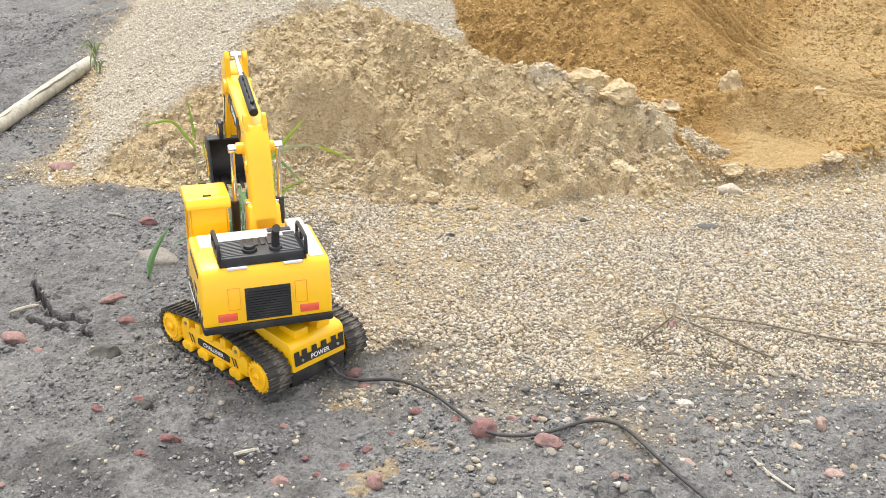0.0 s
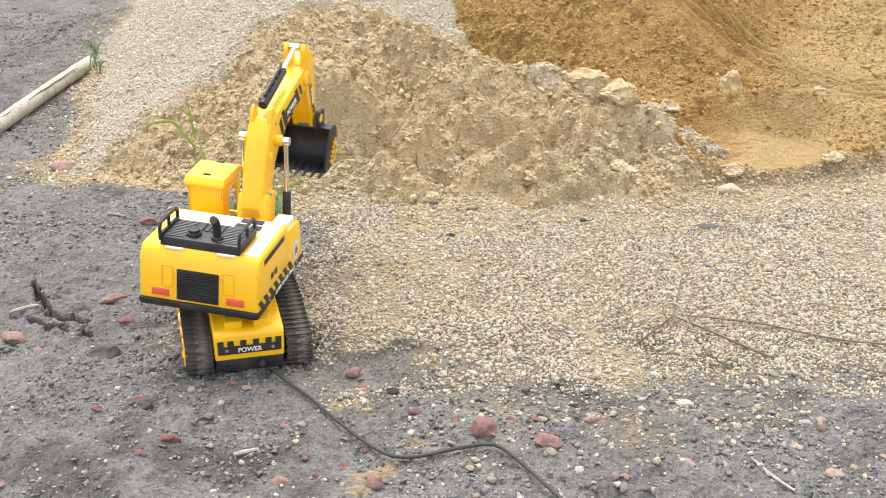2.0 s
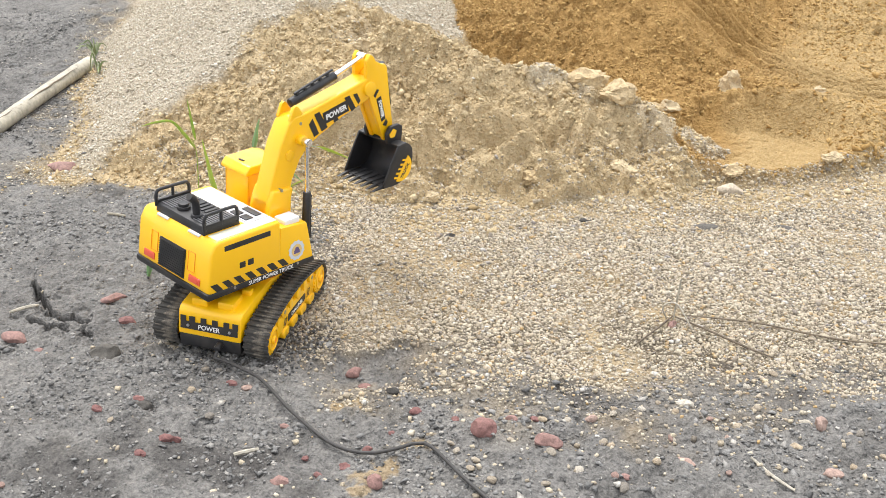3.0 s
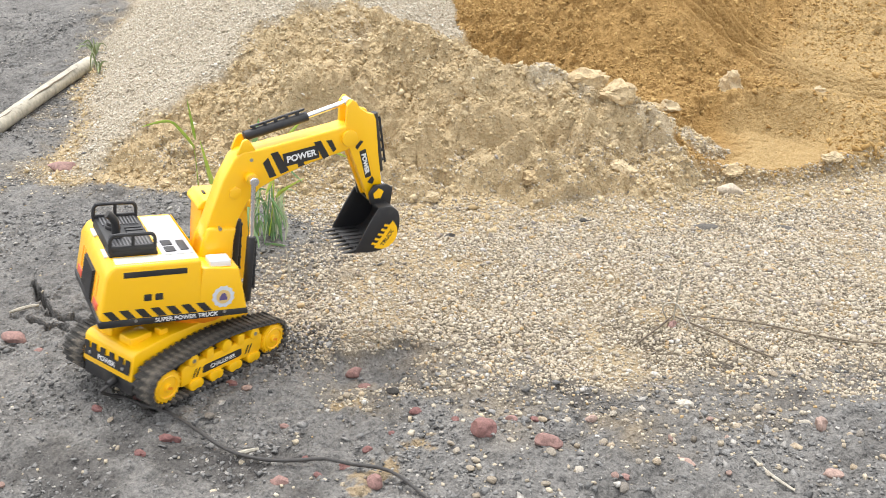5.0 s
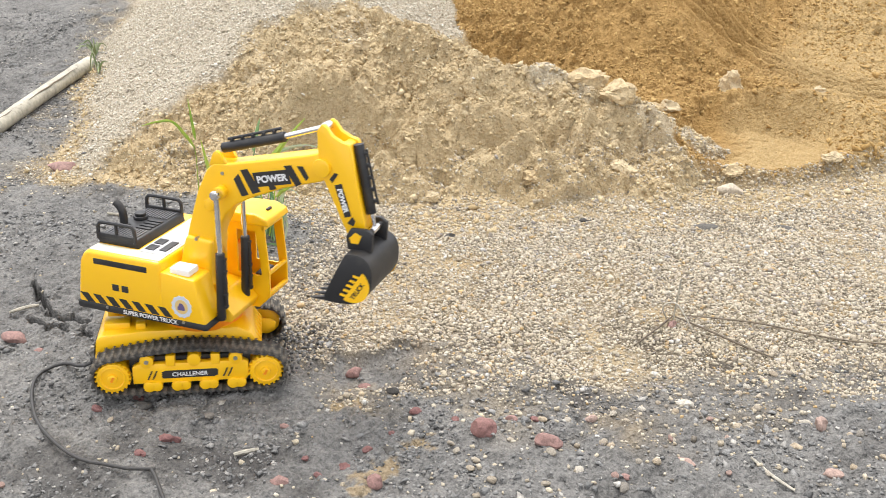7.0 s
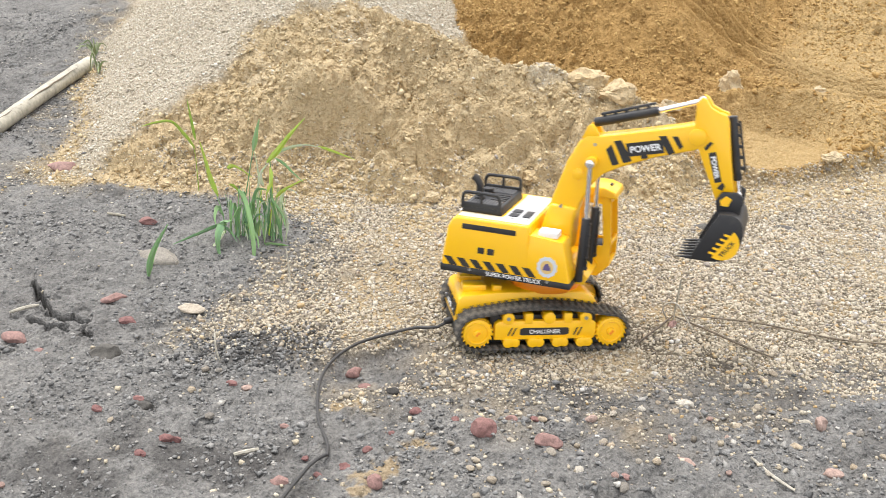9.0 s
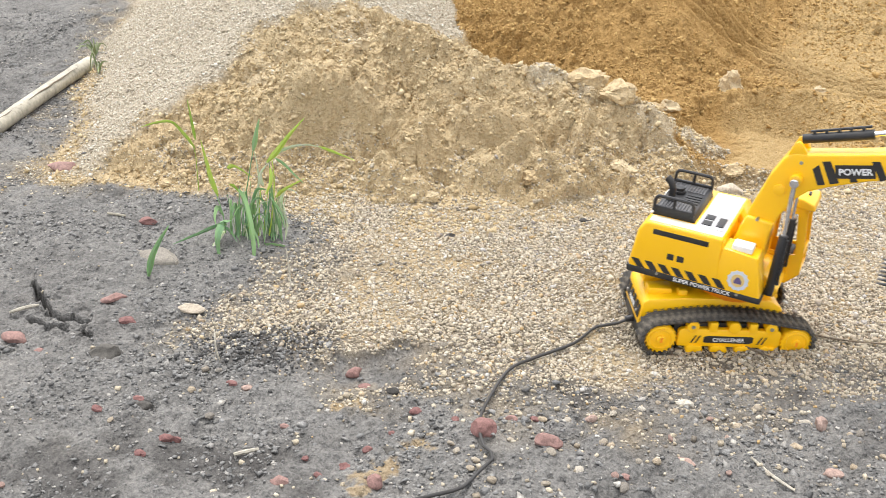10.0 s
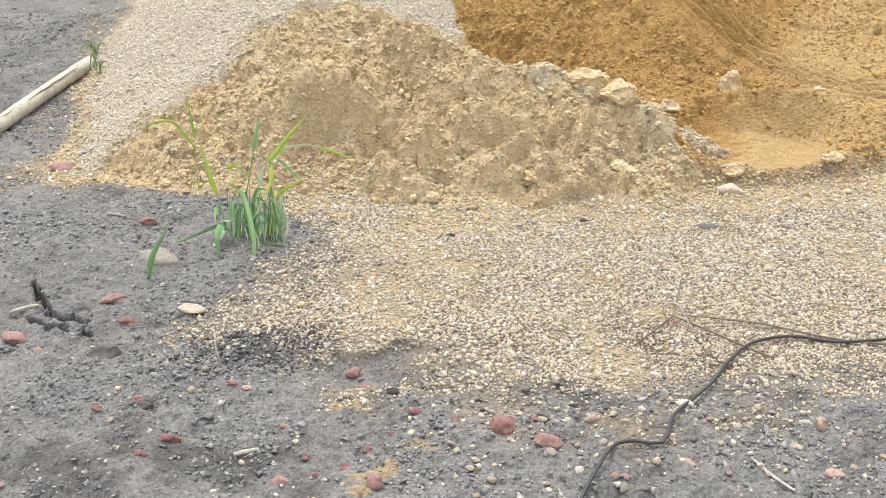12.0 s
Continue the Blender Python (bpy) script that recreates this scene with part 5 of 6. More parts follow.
    prism(b, [(0.0150, 0.0720), (0.0150, 0.1640), (0.0180, 0.1640), (0.0180, 0.0720)], Y0, Y1, 0.0010)
    cab = part("cab", b, YELLOW, ex, "yellow cab with open windows", m=H)
    for y0, y1 in ((Y0, Y0 + 0.0022), (Y1 - 0.0022, Y1)):
        b = bmesh.new()
        framed(b, [(0.0150, 0.0690), (0.0560, 0.0690), (0.0690, 0.0830), (0.0690, 0.1090), (0.0640, 0.1640), (0.0150, 0.1640)], [(0.0330, 0.1050), (0.0580, 0.1050), (0.0600, 0.1060), (0.0600, 0.1090), (0.0545, 0.1540), (0.0330, 0.1540)], y0, y1)
        part("cab_side", b, YELLOW, cab)
    b = bmesh.new()
    prism(b, [(0.0540, 0.0690), (0.0560, 0.0690), (0.0690, 0.0830), (0.0665, 0.0830)], Y0, Y1, 0.0004)
    part("cab_nose", b, YELLOW, cab)
    for z in (0.0840, 0.1070):
        b = bmesh.new()
        box(b, 0.0655, 0.0692, Y0, Y1, z, z + 0.0035, 0.0006)
        part("window_bar", b, YELLOW, cab)
    b = bmesh.new()
    box(b, 0.0610, 0.0650, Y0, Y1, 0.1560, 0.1640, 0.0006)
    part("window_bar", b, YELLOW, cab)
    b = bmesh.new()
    box(b, 0.0150, 0.0560, Y0 + 0.001, Y1 - 0.001, 0.0700, 0.0725, 0.0004)
    part("cab_floor", b, ORANGE, cab)
    b = bmesh.new()
    prism(b, [(0.0105, 0.1615), (0.0105, 0.1655), (0.0165, 0.1725), (0.0560, 0.1735), (0.0690, 0.1690), (0.0710, 0.1615)], Y0 - 0.0030, Y1 + 0.0030, 0.0032, 3)
    part("cab_roof", b, YELLOW, cab)
    for x in (0.0225, 0.0600):
        b = bmesh.new()
        box(b, x - 0.0014, x + 0.0014, 0.0345, 0.0430, 0.1715, 0.1738, 0.0003)
        part("roof_slot", b, STICKER, cab, "dark roof slot")
    b = bmesh.new()
    box(b, 0.020, 0.042, 0.028, 0.050, 0.0725, 0.0920, 0.0020)
    box(b, 0.019, 0.026, 0.028, 0.050, 0.0900, 0.1300, 0.0025)
    part("seat", b, ORANGE, cab, "orange plastic seat")
    b = bmesh.new()
    rod(b, (0.056, 0.039, 0.072), (0.053, 0.039, 0.102), 0.0020, sides=10)
    box(b, 0.048, 0.057, 0.026, 0.052, 0.1000, 0.1040, 0.0010)
    part("control_column", b, BLACK, cab, "black control column")

    # ---- boom, stick and bucket
    YB = -0.0185
    b = bmesh.new()
    prism(b, [(-0.004, 0.1180), (0.0030, 0.1480), (0.0090, 0.1700), (0.0215, 0.2095), (0.0325, 0.2320), (0.0400, 0.2400), (0.0470, 0.2405), (0.0550, 0.2410), (0.0900, 0.2490), (0.1400, 0.2610), (0.1530, 0.2650), (0.1610, 0.2610), (0.1640, 0.2520), (0.1600, 0.2420), (0.1530, 0.2370), (0.1140, 0.2250), (0.0810, 0.2110), (0.0620, 0.2010), (0.0500, 0.1880), (0.0390, 0.1660), (0.0345, 0.1460), (0.0335, 0.1100), (0.010, 0.1080)], YB - 0.0125, YB + 0.0125, 0.0022, 3)
    prism(b, [(-0.004, 0.1180), (0.0030, 0.1480), (0.0080, 0.1620), (0.0370, 0.1600), (0.0345, 0.1460), (0.0335, 0.1100), (0.010, 0.1080)], YB - 0.0170, YB + 0.0170, 0.0030, 3)
    for s in (-1, 1):
        prism(b, [(0.0350, 0.2360), (0.0405, 0.2500), (0.0440, 0.2525), (0.0480, 0.2500), (0.0540, 0.2410)], YB + s * 0.0100 - 0.0022, YB + s * 0.0100 + 0.0022, 0.0008)
        rod(b, (0.0345, YB, 0.1970), (0.0345, YB + s * 0.0142, 0.1970), 0.0068, sides=6, bevel=0.0006)
        rod(b, (0.0490, YB, 0.2130), (0.0490, YB + s * 0.0205, 0.2130), 0.0062, sides=20, bevel=0.0008)
        rod(b, (0.1540, YB, 0.2510), (0.1540, YB + s * 0.0158, 0.2510), 0.0088, sides=26, bevel=0.0010)
    boom = part("boom", b, YELLOW, ex, m=H)
    for s, face in ((-1, on_right), (1, on_left)):
        y = YB + s * 0.0126
        b = bmesh.new()
        for line in ([(0.0700, 0.2110), (0.0770, 0.2135), (0.0670, 0.2330), (0.0620, 0.2270)], [(0.0815, 0.2150), (0.0900, 0.2185), (0.0770, 0.2390), (0.0695, 0.2370)], [(0.1000, 0.2215), (0.1070, 0.2235), (0.1000, 0.2350), (0.0960, 0.2350)], [(0.1270, 0.2290), (0.1330, 0.2325), (0.1225, 0.2490), (0.1150, 0.2475)], [(0.1375, 0.2360), (0.1405, 0.2395), (0.1345, 0.2495), (0.1285, 0.2490)]):
            prism(b, line, *sorted((y, y + s * 0.0005)))
        prism(b, [(0.0860, 0.2225), (0.1225, 0.2310), (0.1190, 0.2445), (0.0820, 0.2360)], *sorted((y, y + s * 0.0006)))
        part("boom_sticker", b, STICKER, boom, "black warning sticker", smooth=False)
        lettering("POWER", 0.0092, WHITE, boom, face(0.1025, y + s * 0.0008, 0.2332, 13.0 * (-s)), bold=0.0003)
        for x, z in ((0.0195, 0.1605), (0.0500, 0.2310)):
            b = bmesh.new()
            rod(b, (x, YB + s * 0.0120, z), (x, YB + s * (0.0176 if z < 0.17 else 0.0131), z), 0.0018, sides=12)
            part("screw", b, STEEL, boom, "steel screw")
        # lift ram
        yc = YB + s * 0.0245
        b = bmesh.new()
        rod(b, (0.0490, yc, 0.2150), (0.0497, yc, 0.1450), 0.0026, sides=14)
        rod(b, (0.0490, YB + s * 0.0190, 0.2130), (0.0490, YB + s * 0.0290, 0.2130), 0.0048, sides=16, bevel=0.0008)
        part("ram_rod", b, CHROME, boom, "chromed ram rod")
        b = bmesh.new()
        rod(b, (0.0500, yc, 0.1530), (0.0475, yc, 0.0815), 0.0046, sides=16, bevel=0.0006)
        box(b, 0.0530, 0.0555, yc - 0.0018, yc + 0.0018, 0.0950, 0.1480, 0.0005)
        for k in range(5):
            box(b, 0.0485, 0.0560, yc - 0.0022, yc + 0.0022, 0.0960 + k * 0.0125, 0.0985 + k * 0.0125, 0.0004)
        part("ram_tube", b, BLACK, boom, "black ram tube")
    # stick ram on top of the boom
    b = bmesh.new()
    p, q = Vector((0.0450, YB, 0.2520)), Vector((0.1110, YB, 0.2715))
    rod(b, p, q, 0.0050, sides=16, bevel=0.0006)
    for k in range(5):
        c = p.lerp(q, 0.15 + 0.17 * k)
        box(b, c.x - 0.0015, c.x + 0.0015, YB - 0.002, YB + 0.002, c.z + 0.003, c.z + 0.0085, 0.0004)
    rod(b, p + Vector((0.006, 0, 0.0095)), q + Vector((-0.004, 0, 0.0075)), 0.0014, sides=8)
    part("ram_tube", b, BLACK, boom, "black ram tube on the boom")
    b = bmesh.new()
    rod(b, p.lerp(q, 0.9), (0.1535, YB, 0.2865), 0.0027, sides=14)
    rod(b, (0.1535, YB - 0.006, 0.2870), (0.1535, YB + 0.006, 0.2870), 0.0042, sides=14, bevel=0.0006)
    part("ram_rod", b, CHROME, boom, "chromed ram rod")

    b = bmesh.new()
    for s in (-1, 1):
        prism(b, [(0.1495, 0.2700), (0.1490, 0.2850), (0.1540, 0.2920), (0.1590, 0.2890), (0.1640, 0.2820), (0.1730, 0.2775), (0.1800, 0.2760), (0.1830, 0.2700), (0.1900, 0.2300), (0.1975, 0.1950), (0.1950, 0.1850), (0.1830, 0.1800), (0.1560, 0.2380), (0.1500, 0.2500)], YB + s * 0.0100 - 0.0030, YB + s * 0.0100 + 0.0030, 0.0014)
    prism(b, [(0.1560, 0.2650), (0.1730, 0.2760), (0.1790, 0.2740), (0.1880, 0.2300), (0.1955, 0.1950), (0.1840, 0.1830), (0.1600, 0.2350)], YB - 0.0090, YB + 0.0090, 0.0010)
    stick = part("stick", b, YELLOW, ex, m=H)
    for s, face in ((-1, on_right), (1, on_left)):
        y = YB + s * 0.0131
        b = bmesh.new()
        prism(b, [(0.1615, 0.2410), (0.1665, 0.2480), (0.1700, 0.2470), (0.1640, 0.2380)], *sorted((y, y + s * 0.0005)))
        prism(b, [(0.1665, 0.2360), (0.1735, 0.2385), (0.1830, 0.2085), (0.1765, 0.2060)], *sorted((y, y + s * 0.0005)))
        prism(b, [(0.1790, 0.2010), (0.1850, 0.1990), (0.1870, 0.2040), (0.1840, 0.2080)], *sorted((y, y + s * 0.0005)))
        part("stick_sticker", b, STICKER, stick, "black warning sticker", smooth=False)
        lettering("POWER", 0.0066, WHITE, stick, face(0.1745, y + s * 0.0008, 0.2225, -73 if s < 0 else 73), bold=0.0003)
    b = bmesh.new()
    p, q = Vector((0.1845, YB, 0.2740)), Vector((0.1975, YB, 0.2090))
    rod(b, p, q, 0.0048, sides=16, bevel=0.0006)
    rod(b, p + Vector((0.0075, 0, -0.004)), q + Vector((0.0065, 0, 0.010)), 0.0013, sides=8)
    for k in range(5):
        c = p.lerp(q, 0.12 + 0.17 * k)
        box(b, c.x, c.x + 0.0078, YB - 0.002, YB + 0.002, c.z - 0.0015, c.z + 0.0015, 0.0004)
    part("ram_tube", b, BLACK, stick, "black bucket ram tube")
    b = bmesh.new()
    rod(b, p.lerp(q, 0.9), (0.2005, YB, 0.1940), 0.0026, sides=14)
    rod(b, (0.2005, YB - 0.008, 0.1940), (0.2005, YB + 0.008, 0.1940), 0.0036, sides=14, bevel=0.0005)
    part("ram_rod", b, CHROME, stick, "chromed ram rod")

    b = bmesh.new()
    back_line = smooth_line([(0.1860, 0, 0.1790), (0.1990, 0, 0.1800), (0.2085, 0, 0.1740), (0.2120, 0, 0.1620), (0.2105, 0, 0.1480), (0.2030, 0, 0.1360), (0.1920, 0, 0.1300), (0.1780, 0, 0.1285), (0.1640, 0, 0.1290)], 4)
    outer = [(v.x, v.z) for v in back_line]
    cx, cz = 0.185, 0.152
    inner = [(x + (cx - x) * 0.09, z + (cz - z) * 0.09) for x, z in outer]
    inner[-1], inner[0] = (0.1640, 0.1308), (0.1860, 0.1770)
    prism(b, outer + inner[::-1], YB - 0.0335, YB + 0.0335, 0.0)
    for s in (-1, 1):
        prism(b, outer + [(0.1640, 0.1340), (0.1760, 0.1600)], YB + s * 0.0335 - 0.0012, YB + s * 0.0335 + 0.0012, 0.0006)
    for k in range(7):
        y = YB - 0.0305 + k * 0.01017
        prism(b, [(0.1480, 0.1285), (0.1660, 0.1280), (0.1660, 0.1315), (0.1600, 0.1310)], y - 0.0020, y + 0.0020, 0.0003)
        prism(b, [(0.1640, 0.1280), (0.1900, 0.1295), (0.1900, 0.1320), (0.1640, 0.1318)], y - 0.0025, y + 0.0025, 0.0003)
    for s in (-1, 1):
        prism(b, [(0.1820, 0.1780), (0.1800, 0.1900), (0.1850, 0.1990), (0.2000, 0.2000), (0.2070, 0.1960), (0.2060, 0.1770)], YB + s * 0.0178 - 0.0024, YB + s * 0.0178 + 0.0024, 0.0012)
    rod(b, (0.2005, YB - 0.020, 0.1940), (0.2005, YB + 0.020, 0.1940), 0.0022, sides=12)
    bucket = part("bucket", b, BLACK, ex, "black toothed bucket", m=H)
    for s, face in ((-1, on_right), (1, on_left)):
        y = YB + s * 0.0348
        b = bmesh.new()
        rim = [(0.1925 + 0.0175 * math.cos(a), 0.1495 + 0.0175 * math.sin(a)) for a in [math.radians(-118 + 171 * k / 20) for k in range(21)]]
        prism(b, rim, *sorted((y, y + s * 0.0006)))
        part("bucket_sticker", b, YELLOW, bucket, "yellow half-round sticker", smooth=False)
        b = bmesh.new()
        for k in range(5):
            u = k / 4.6
            x, z = 0.1860 + 0.0150 * u, 0.1365 + 0.0235 * u
            prism(b, [(x, z), (x + 0.0012, z + 0.0022), (x - 0.0045, z + 0.0035), (x - 0.0057, z + 0.0013)], *sorted((y, y + s * 0.0006)))
        part("bucket_bars", b, YELLOW, bucket, "yellow slanted bars", smooth=False)
        lettering("TRUCK", 0.0062, STICKER, bucket, face(0.1985, y + s * 0.0009, 0.1445, 57 if s < 0 else -57), bold=0.0001)["label"] = "dark printed word truck"
        b = bmesh.new()
        prism(b, [(0.1840, 0.1900), (0.1900, 0.1960), (0.1960, 0.1930), (0.1930, 0.1850), (0.1860, 0.1850)], *sorted((YB + s * 0.0200, YB + s * 0.0208)), 0)
        part("link_sticker", b, YELLOW, bucket, "yellow inlay of the bucket link", smooth=False)
    return ex, links, wheels


EXCAVATOR, TRACK_LINKS, WHEELS = excavator()


# ---------------------------------------------------------------- the cable: short rigid lengths, end to end
SEG, SEGS, CABLE_R = 0.0125, 66, 0.0018


def cable():
    c = tagged(new("power_cable"), "thin black control cable trailing over the dirt to the toy", "cable")
    b = bmesh.new()
    tube(b, [(0, 0, 0), (SEG, 0, 0)], CABLE_R, 10)
    for x in (0, SEG):
        e = bmesh.new()
        bmesh.ops.create_uvsphere(e, u_segments=10, v_segments=6, radius=CABLE_R)
        bmesh.ops.translate(e, vec=(x, 0, 0), verts=e.verts)
        join(b, e)
    me = mesh_of("cable_length", b, CABLE, True)
    return [shared("cable_length", me, c, pose(0, 0, 0)) for _ in range(SEGS)]


CABLE_LENGTHS = cable()

# ---------------------------------------------------------------- what moves
# seconds, x, y, z of the machine, lean about the world's x and y, heading
DRIVE = [
    (0.0, -.208, .9925, .0036, -1.36, 1.48, 137.57),
    (0.5, -.2083, .9942, .0029, -1.01, 1.49, 137.6),
    (1.0, -.2083, .9942, .0029, -1.01, 1.49, 137.6),
    (1.5, -.2148, 1.0089, -.0041, -.9, 1.66, 136.3),
    (1.8, -.2346, 1.0263, -.0004, -1.12, 2.56, 120.46),
    (2.0, -.2358, 1.0388, .0025, 1.3, 3.38, 107.04),
    (2.2, -.2399, 1.0565, .0006, .25, 5.3, 94.5),
    (2.5, -.2438, 1.0711, -.0024, 2.19, 3.56, 91.68),
    (3.0, -.2290, 1.0750, .001, .5, 4.0, 76.5),
    (3.2, -.2343, 1.0865, -.0002, 2.49, 7.16, 77.36),
    (4.8, -.2644, .9998, -.0014, -2.2, 3.26, 63.12),
    (5.0, -.2768, .9648, .0067, -3.67, 6.74, 55.41),
    (5.5, -.3187, .9374, .0116, -4.28, 5.99, 25.18),
    (6.0, -.3201, .9384, .0105, -3.26, 3.88, 20.32),
    (6.5, -.29, .9527, .007, -1.52, 3.32, -7.15),
    (7.0, -.2531, .9504, .0062, -2.99, 1.81, 9.19),
    (7.2, -.2311, .9596, .0063, -.76, 2.42, 16.96),
    (8.8, .0753, 1.0467, -.003, -7.01, -2.35, 9.07),
    (9.0, .1133, 1.049, -.0092, -7.41, 2.6, 8.21),
    (9.5, .2188, 1.0511, -.0049, 1.91, 4.59, 5.32),
    (10.0, .3228, 1.0492, -.0091, 1.34, 3.09, 1.63),
    (10.5, .4291, 1.0451, -.0046, -.17, -.57, -.76),
    (11.0, .5285, 1.028, -.004, -2.5, -2.6, -1.2),
    (11.3, .5812, 1.0277, -.006, -2.5, 0, -6),
    (11.6, .640, 1.024, -.005, -2, 0, -7),
    (12.0, .720, 1.018, -.004, -1, 0, -8),
]


def machine_pose(row):
    t, x, y, z, rx, ry, yaw = row
    return pose(x, y, z, rx, ry, 0) @ pose(0, 0, 0, 0, 0, yaw)


def at_time(t):
    """The machine's pose at t, between its rows."""
    i = max(k for k in range(len(DRIVE) - 1) if DRIVE[k][0] <= t + 1e-6)
    a, b = DRIVE[i], DRIVE[i + 1]
    before, after = DRIVE[max(i - 1, 0)], DRIVE[min(i + 2, len(DRIVE) - 1)]
    span, s = b[0] - a[0], (t - a[0]) / (b[0] - a[0])
    out = [t]
    for k in range(1, 7):
        ma = (b[k] - before[k]) / max(b[0] - before[0], 1e-6) * span
        mb = (after[k] - a[k]) / max(after[0] - a[0], 1e-6) * span
        lim = 3 * abs(b[k] - a[k])
        ma, mb = max(-lim, min(lim, ma)), max(-lim, min(lim, mb))
        out.append((2 * s ** 3 - 3 * s * s + 1) * a[k] + (s ** 3 - 2 * s * s + s) * ma + (3 * s * s - 2 * s ** 3) * b[k] + (s ** 3 - s * s) * mb)
    return out


CABLE_LIES = []


def lie(t, *points):
    CABLE_LIES.append((t, points))


def resample(points, count, gap):
    p = np.array([tuple(q) for q in points], float)
    s = np.concatenate([[0], np.cumsum(np.linalg.norm(np.diff(p, axis=0), axis=1))])
    want = np.arange(count) * gap
    out = np.stack([np.interp(want, s, p[:, k]) for k in range(p.shape[1])], -1)
    over = want > s[-1]
    way = (p[-1] - p[-3]) / np.linalg.norm(p[-1] - p[-3])
    out[over] = p[-1] + (want[over] - s[-1])[:, None] * way
    return out


def motions():
    times = [round(0.1 * k, 1) for k in range(121)]
    track = [at_time(t) for t in times]
    walk(EXCAVATOR, [(r[0], machine_pose(r)) for r in track])

    # belts and wheels roll by the way each side has gone
    gone = {-1: [0.0], 1: [0.0]}
    for a, b in zip(track, track[1:]):
        yaw, turn = radians((a[6] + b[6]) / 2), radians(b[6] - a[6])
        ahead = (b[1] - a[1]) * math.cos(yaw) + (b[2] - a[2]) * math.sin(yaw)
        for side in (-1, 1):
            d = ahead - side * turn * TRACK_Y
            gone[side].append(gone[side][-1] + max(-0.024, min(0.024, d)))
    for ob, side, s0 in TRACK_LINKS:
        walk(ob, [(t, link_pose(side, s0 - g)) for t, g in zip(times, gone[side])])
    for ob, side, x in WHEELS:
        walk(ob, [(t, pose(x, side * TRACK_Y, WHEEL_Z) @ Matrix.Rotation(g / WHEEL_R, 4, "Y")) for t, g in zip(times, gone[side])])

    # the cable follows the machine
    lie(0.0, (-0.086, 0.936), (-0.050, 0.920), (-0.014, 0.893), (0.015, 0.858), (0.041, 0.826), (0.068, 0.817), (0.101, 0.821), (0.136, 0.838), (0.161, 0.842), (0.177, 0.821), (0.193, 0.786), (0.208, 0.757), (0.221, 0.732))
    lie(1.5, (-0.099, 0.939), (-0.062, 0.923), (-0.023, 0.893), (0.009, 0.856), (0.036, 0.826), (0.063, 0.814), (0.095, 0.818), (0.130, 0.835), (0.153, 0.839), (0.168, 0.816), (0.186, 0.778), (0.202, 0.751), (0.213, 0.732))
    lie(2.0, (-0.186, 0.941), (-0.164, 0.912), (-0.138, 0.888), (-0.108, 0.849), (-0.078, 0.812), (-0.050, 0.790), (-0.023, 0.786), (0.003, 0.792), (0.030, 0.806), (0.046, 0.809), (0.061, 0.786), (0.080, 0.757), (0.100, 0.726))
    lie(2.5, (-0.216, 0.941), (-0.187, 0.925), (-0.153, 0.893), (-0.119, 0.849), (-0.088, 0.812), (-0.055, 0.794), (-0.023, 0.797), (0.006, 0.809), (0.024, 0.790), (0.039, 0.761), (0.061, 0.732))
    lie(3.2, (-0.239, 0.958), (-0.225, 0.941), (-0.198, 0.920), (-0.167, 0.873), (-0.139, 0.830), (-0.109, 0.801), (-0.076, 0.794), (-0.050, 0.801), (-0.029, 0.808), (-0.013, 0.786), (0.008, 0.753), (0.025, 0.730))
    lie(4.8, (-0.306, 0.893), (-0.289, 0.880), (-0.253, 0.873), (-0.213, 0.844), (-0.180, 0.812), (-0.150, 0.792), (-0.118, 0.783), (-0.087, 0.792), (-0.061, 0.810), (-0.043, 0.814), (-0.021, 0.786), (0.003, 0.757), (0.026, 0.732))
    lie(5.2, (-0.387, 0.898), (-0.367, 0.875), (-0.333, 0.866), (-0.294, 0.835), (-0.257, 0.794), (-0.224, 0.765), (-0.196, 0.753), (-0.171, 0.753), (-0.146, 0.761), (-0.117, 0.780), (-0.096, 0.773), (-0.073, 0.741), (-0.056, 0.718))
    lie(5.5, (-0.457, 0.925), (-0.438, 0.896), (-0.399, 0.875), (-0.367, 0.839), (-0.330, 0.799), (-0.291, 0.763), (-0.252, 0.751), (-0.224, 0.763), (-0.203, 0.777), (-0.177, 0.761), (-0.142, 0.730))
    lie(6.0, (-0.463, 0.914), (-0.436, 0.891), (-0.409, 0.873), (-0.378, 0.830), (-0.339, 0.786), (-0.306, 0.761), (-0.273, 0.755), (-0.249, 0.761), (-0.227, 0.778), (-0.206, 0.765), (-0.183, 0.737), (-0.170, 0.718))
    lie(6.5, (-0.448, 0.958), (-0.433, 0.925), (-0.400, 0.863), (-0.362, 0.808), (-0.327, 0.780), (-0.294, 0.775), (-0.277, 0.782), (-0.263, 0.757), (-0.249, 0.730))
    lie(7.2, (-0.382, 0.941), (-0.418, 0.941), (-0.425, 0.909), (-0.408, 0.854), (-0.378, 0.808), (-0.340, 0.773), (-0.306, 0.761), (-0.281, 0.767), (-0.271, 0.778), (-0.261, 0.757), (-0.246, 0.726))
    lie(8.8, (-0.067, 1.028), (-0.105, 1.018), (-0.138, 1.000), (-0.161, 0.958), (-0.167, 0.914), (-0.159, 0.854), (-0.145, 0.812), (-0.130, 0.799), (-0.146, 0.782), (-0.157, 0.732))
    lie(9.5, (0.055, 1.012), (0.004, 0.958), (-0.026, 0.909), (-0.033, 0.854), (-0.029, 0.818), (-0.018, 0.803), (-0.044, 0.786), (-0.064, 0.757), (-0.082, 0.732))
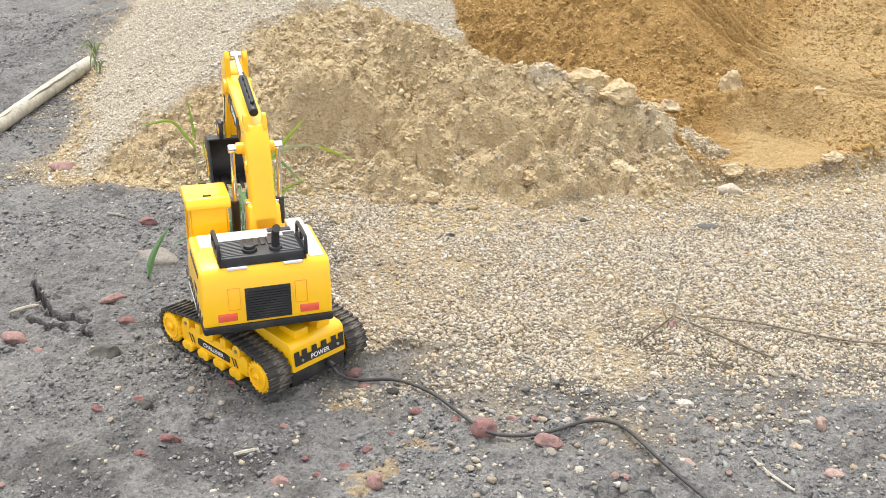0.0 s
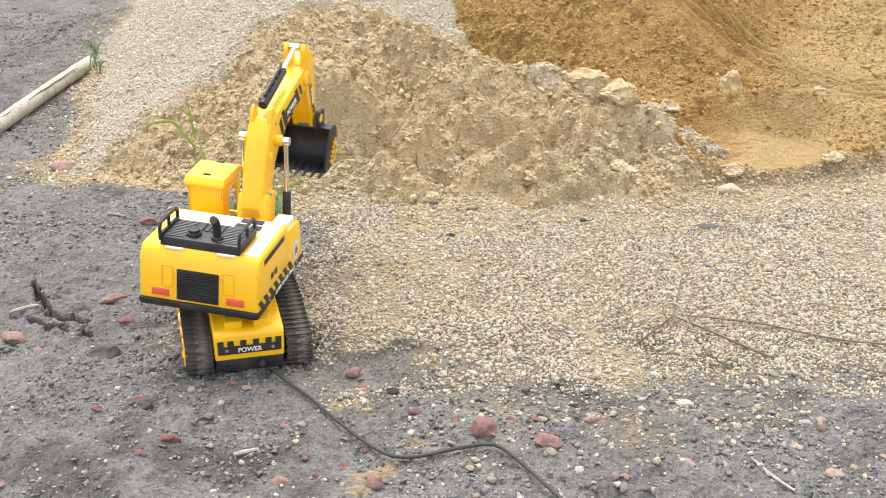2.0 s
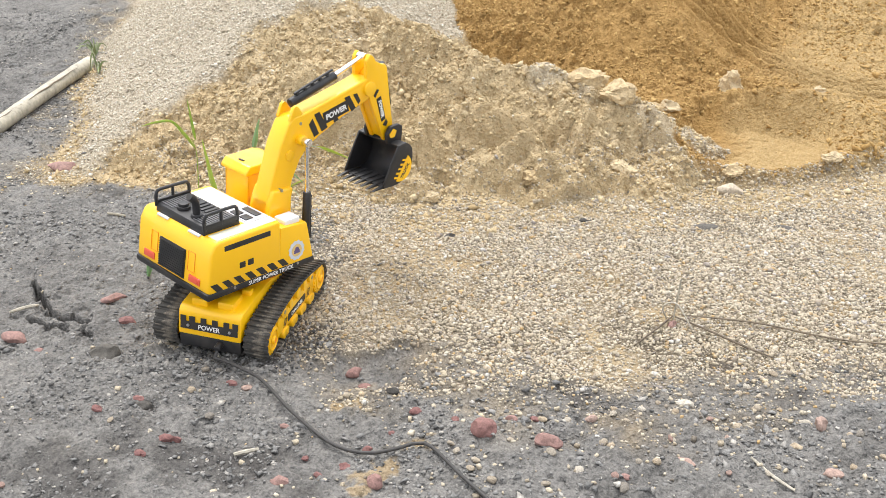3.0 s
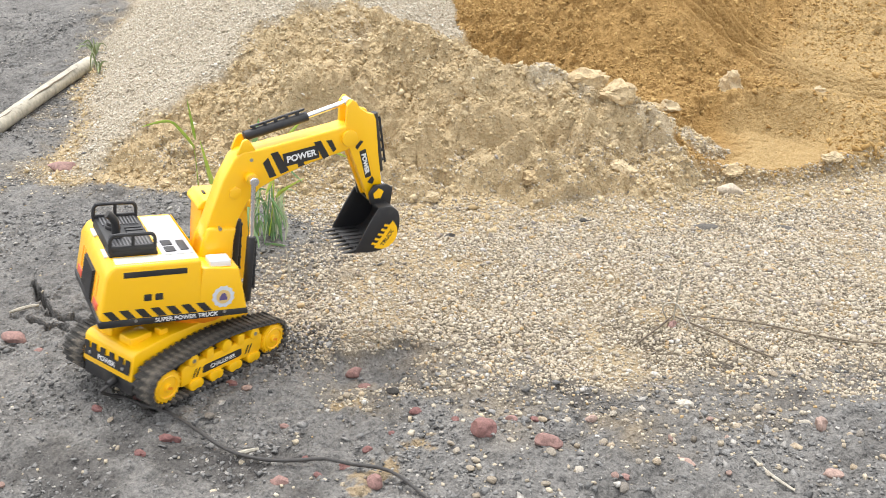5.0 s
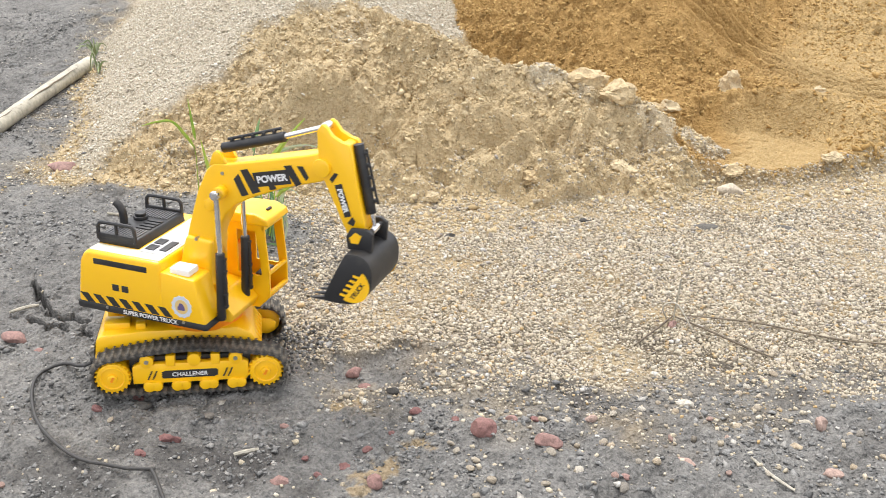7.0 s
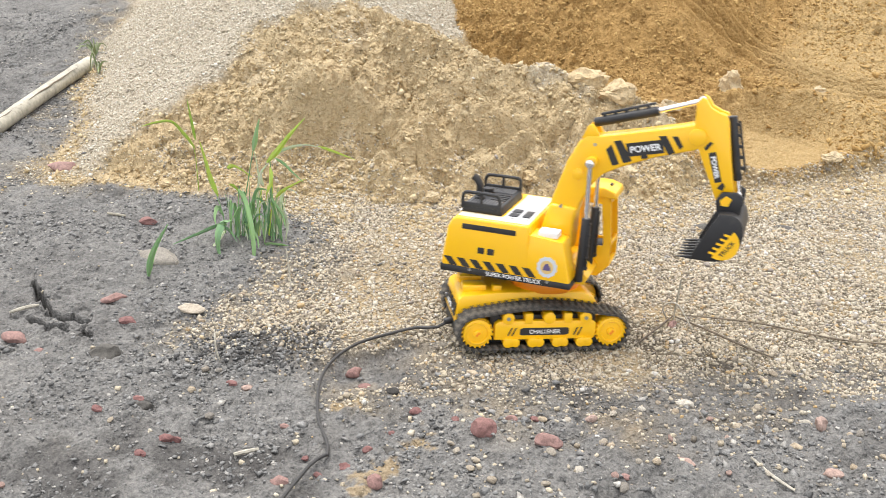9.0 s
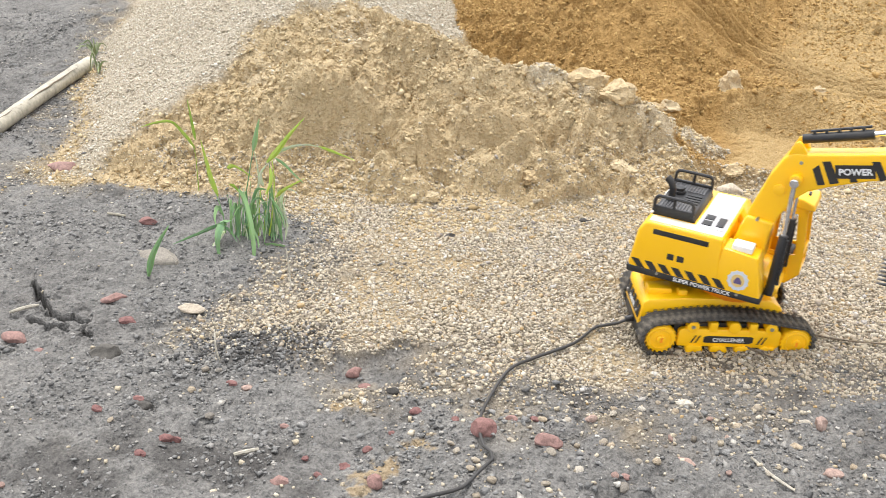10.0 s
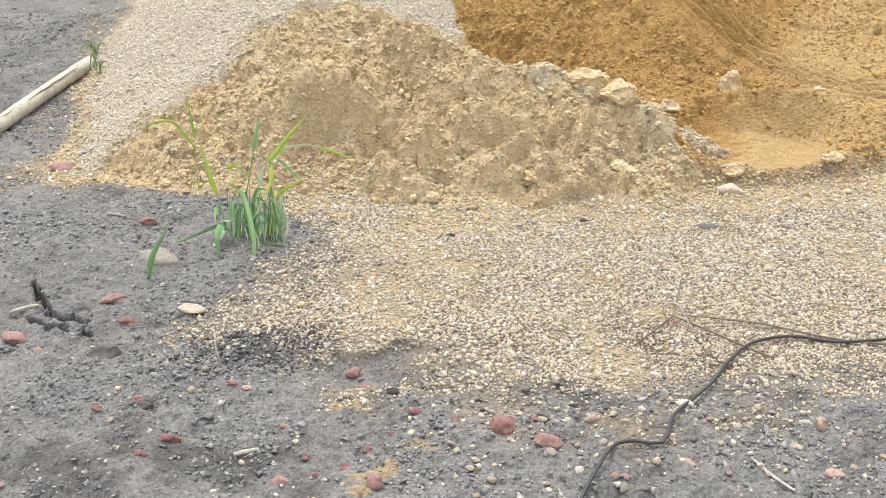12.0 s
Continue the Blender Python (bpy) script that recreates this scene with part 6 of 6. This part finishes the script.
    lie(10.0, (0.176, 1.037), (0.146, 1.000), (0.102, 0.970), (0.070, 0.936), (0.047, 0.888), (0.036, 0.844), (0.038, 0.808), (0.048, 0.788), (0.034, 0.765), (0.018, 0.741), (-0.002, 0.726))
    lie(10.5, (0.278, 1.031), (0.241, 0.987), (0.201, 0.967), (0.156, 0.958), (0.122, 0.925), (0.104, 0.883), (0.096, 0.826), (0.096, 0.790), (0.081, 0.732))
    lie(11.0, (0.376, 1.021), (0.343, 0.993), (0.317, 0.966), (0.291, 0.958), (0.248, 0.961), (0.214, 0.941), (0.185, 0.909), (0.171, 0.854), (0.156, 0.808), (0.142, 0.778), (0.133, 0.730))
    lie(11.5, (0.463, 1.031), (0.420, 1.000), (0.384, 0.985), (0.349, 0.993), (0.311, 0.993), (0.270, 0.976), (0.238, 0.936), (0.208, 0.873), (0.180, 0.839), (0.159, 0.808), (0.154, 0.778), (0.136, 0.772), (0.116, 0.757), (0.103, 0.730))
    lie(12.0, (0.548, 1.018), (0.496, 1.002), (0.438, 0.996), (0.391, 1.008), (0.343, 0.993), (0.309, 0.958), (0.280, 0.914), (0.254, 0.885), (0.225, 0.844), (0.207, 0.801), (0.180, 0.806), (0.156, 0.786), (0.133, 0.749), (0.123, 0.730))
    lines = []
    for t, pts in CABLE_LIES:
        m = machine_pose(at_time(t))
        start, away = m @ Vector((-0.112, -0.012, 0.016)), m @ Vector((-0.128, -0.012, 0.009))
        flat = [Vector((x, y, max(height(x + dx, y + dy) for dx, dy in ((0, 0), (0.006, 0), (-0.006, 0), (0, 0.006), (0, -0.006))) + 0.0045)) for x, y in pts]
        lines.append((t, resample(smooth_line([start, away] + flat, 8), SEGS + 1, SEG)))
    steps = [k for k in times if k <= 0.05 or k >= 1.2]
    rows = [[] for _ in range(SEGS)]
    for t in steps:
        i = max(k for k in range(len(lines) - 1) if lines[k][0] <= t + 1e-6)
        (ta, a), (tb, b) = lines[i], lines[i + 1]
        w = (t - ta) / (tb - ta)
        chain = a * (1 - w) + b * w
        m = machine_pose(at_time(t))
        chain = chain + (np.array(m @ Vector((-0.112, -0.012, 0.016))) - chain[0]) * np.exp(-np.arange(SEGS + 1) / 6.0)[:, None]
        chain = resample(chain, SEGS + 1, SEG)
        for k in range(SEGS):
            p, q = Vector(chain[k]), Vector(chain[k + 1])
            way = (q - p).normalized()
            side = Vector((0, 0, 1)).cross(way).normalized()
            up = way.cross(side)
            rows[k].append((t, Matrix.Translation(p) @ Matrix((way, side, up)).transposed().to_4x4()))
    for ob, r in zip(CABLE_LENGTHS, rows):
        walk(ob, r)

    # the brick fragment is dragged a little by the cable
    rest = DRAGGED.matrix_basis.copy()
    moved = Matrix.Translation((0.017, 0.004, 0)) @ rest @ pose(0, 0, 0, 0, 0, -14)
    walk(DRAGGED, [(0.0, rest), (9.8, rest), (10.0, rest), (10.3, moved), (10.6, moved), (12.0, moved)])

    # the blades sway in a light wind
    rng = random.Random(9)
    for ob in list(CLUMP.children) + list(single.children):
        rest, ph, amp = ob.matrix_basis.copy(), rng.uniform(0, 6.28), rng.uniform(0.6, 2.2)
        walk(ob, [(t, rest @ pose(0, 0, 0, 0, amp * math.sin(2.1 * t + ph) * math.sin(0.37 * t + ph), 0)) for t in [0.8 * k for k in range(16)]])


motions()
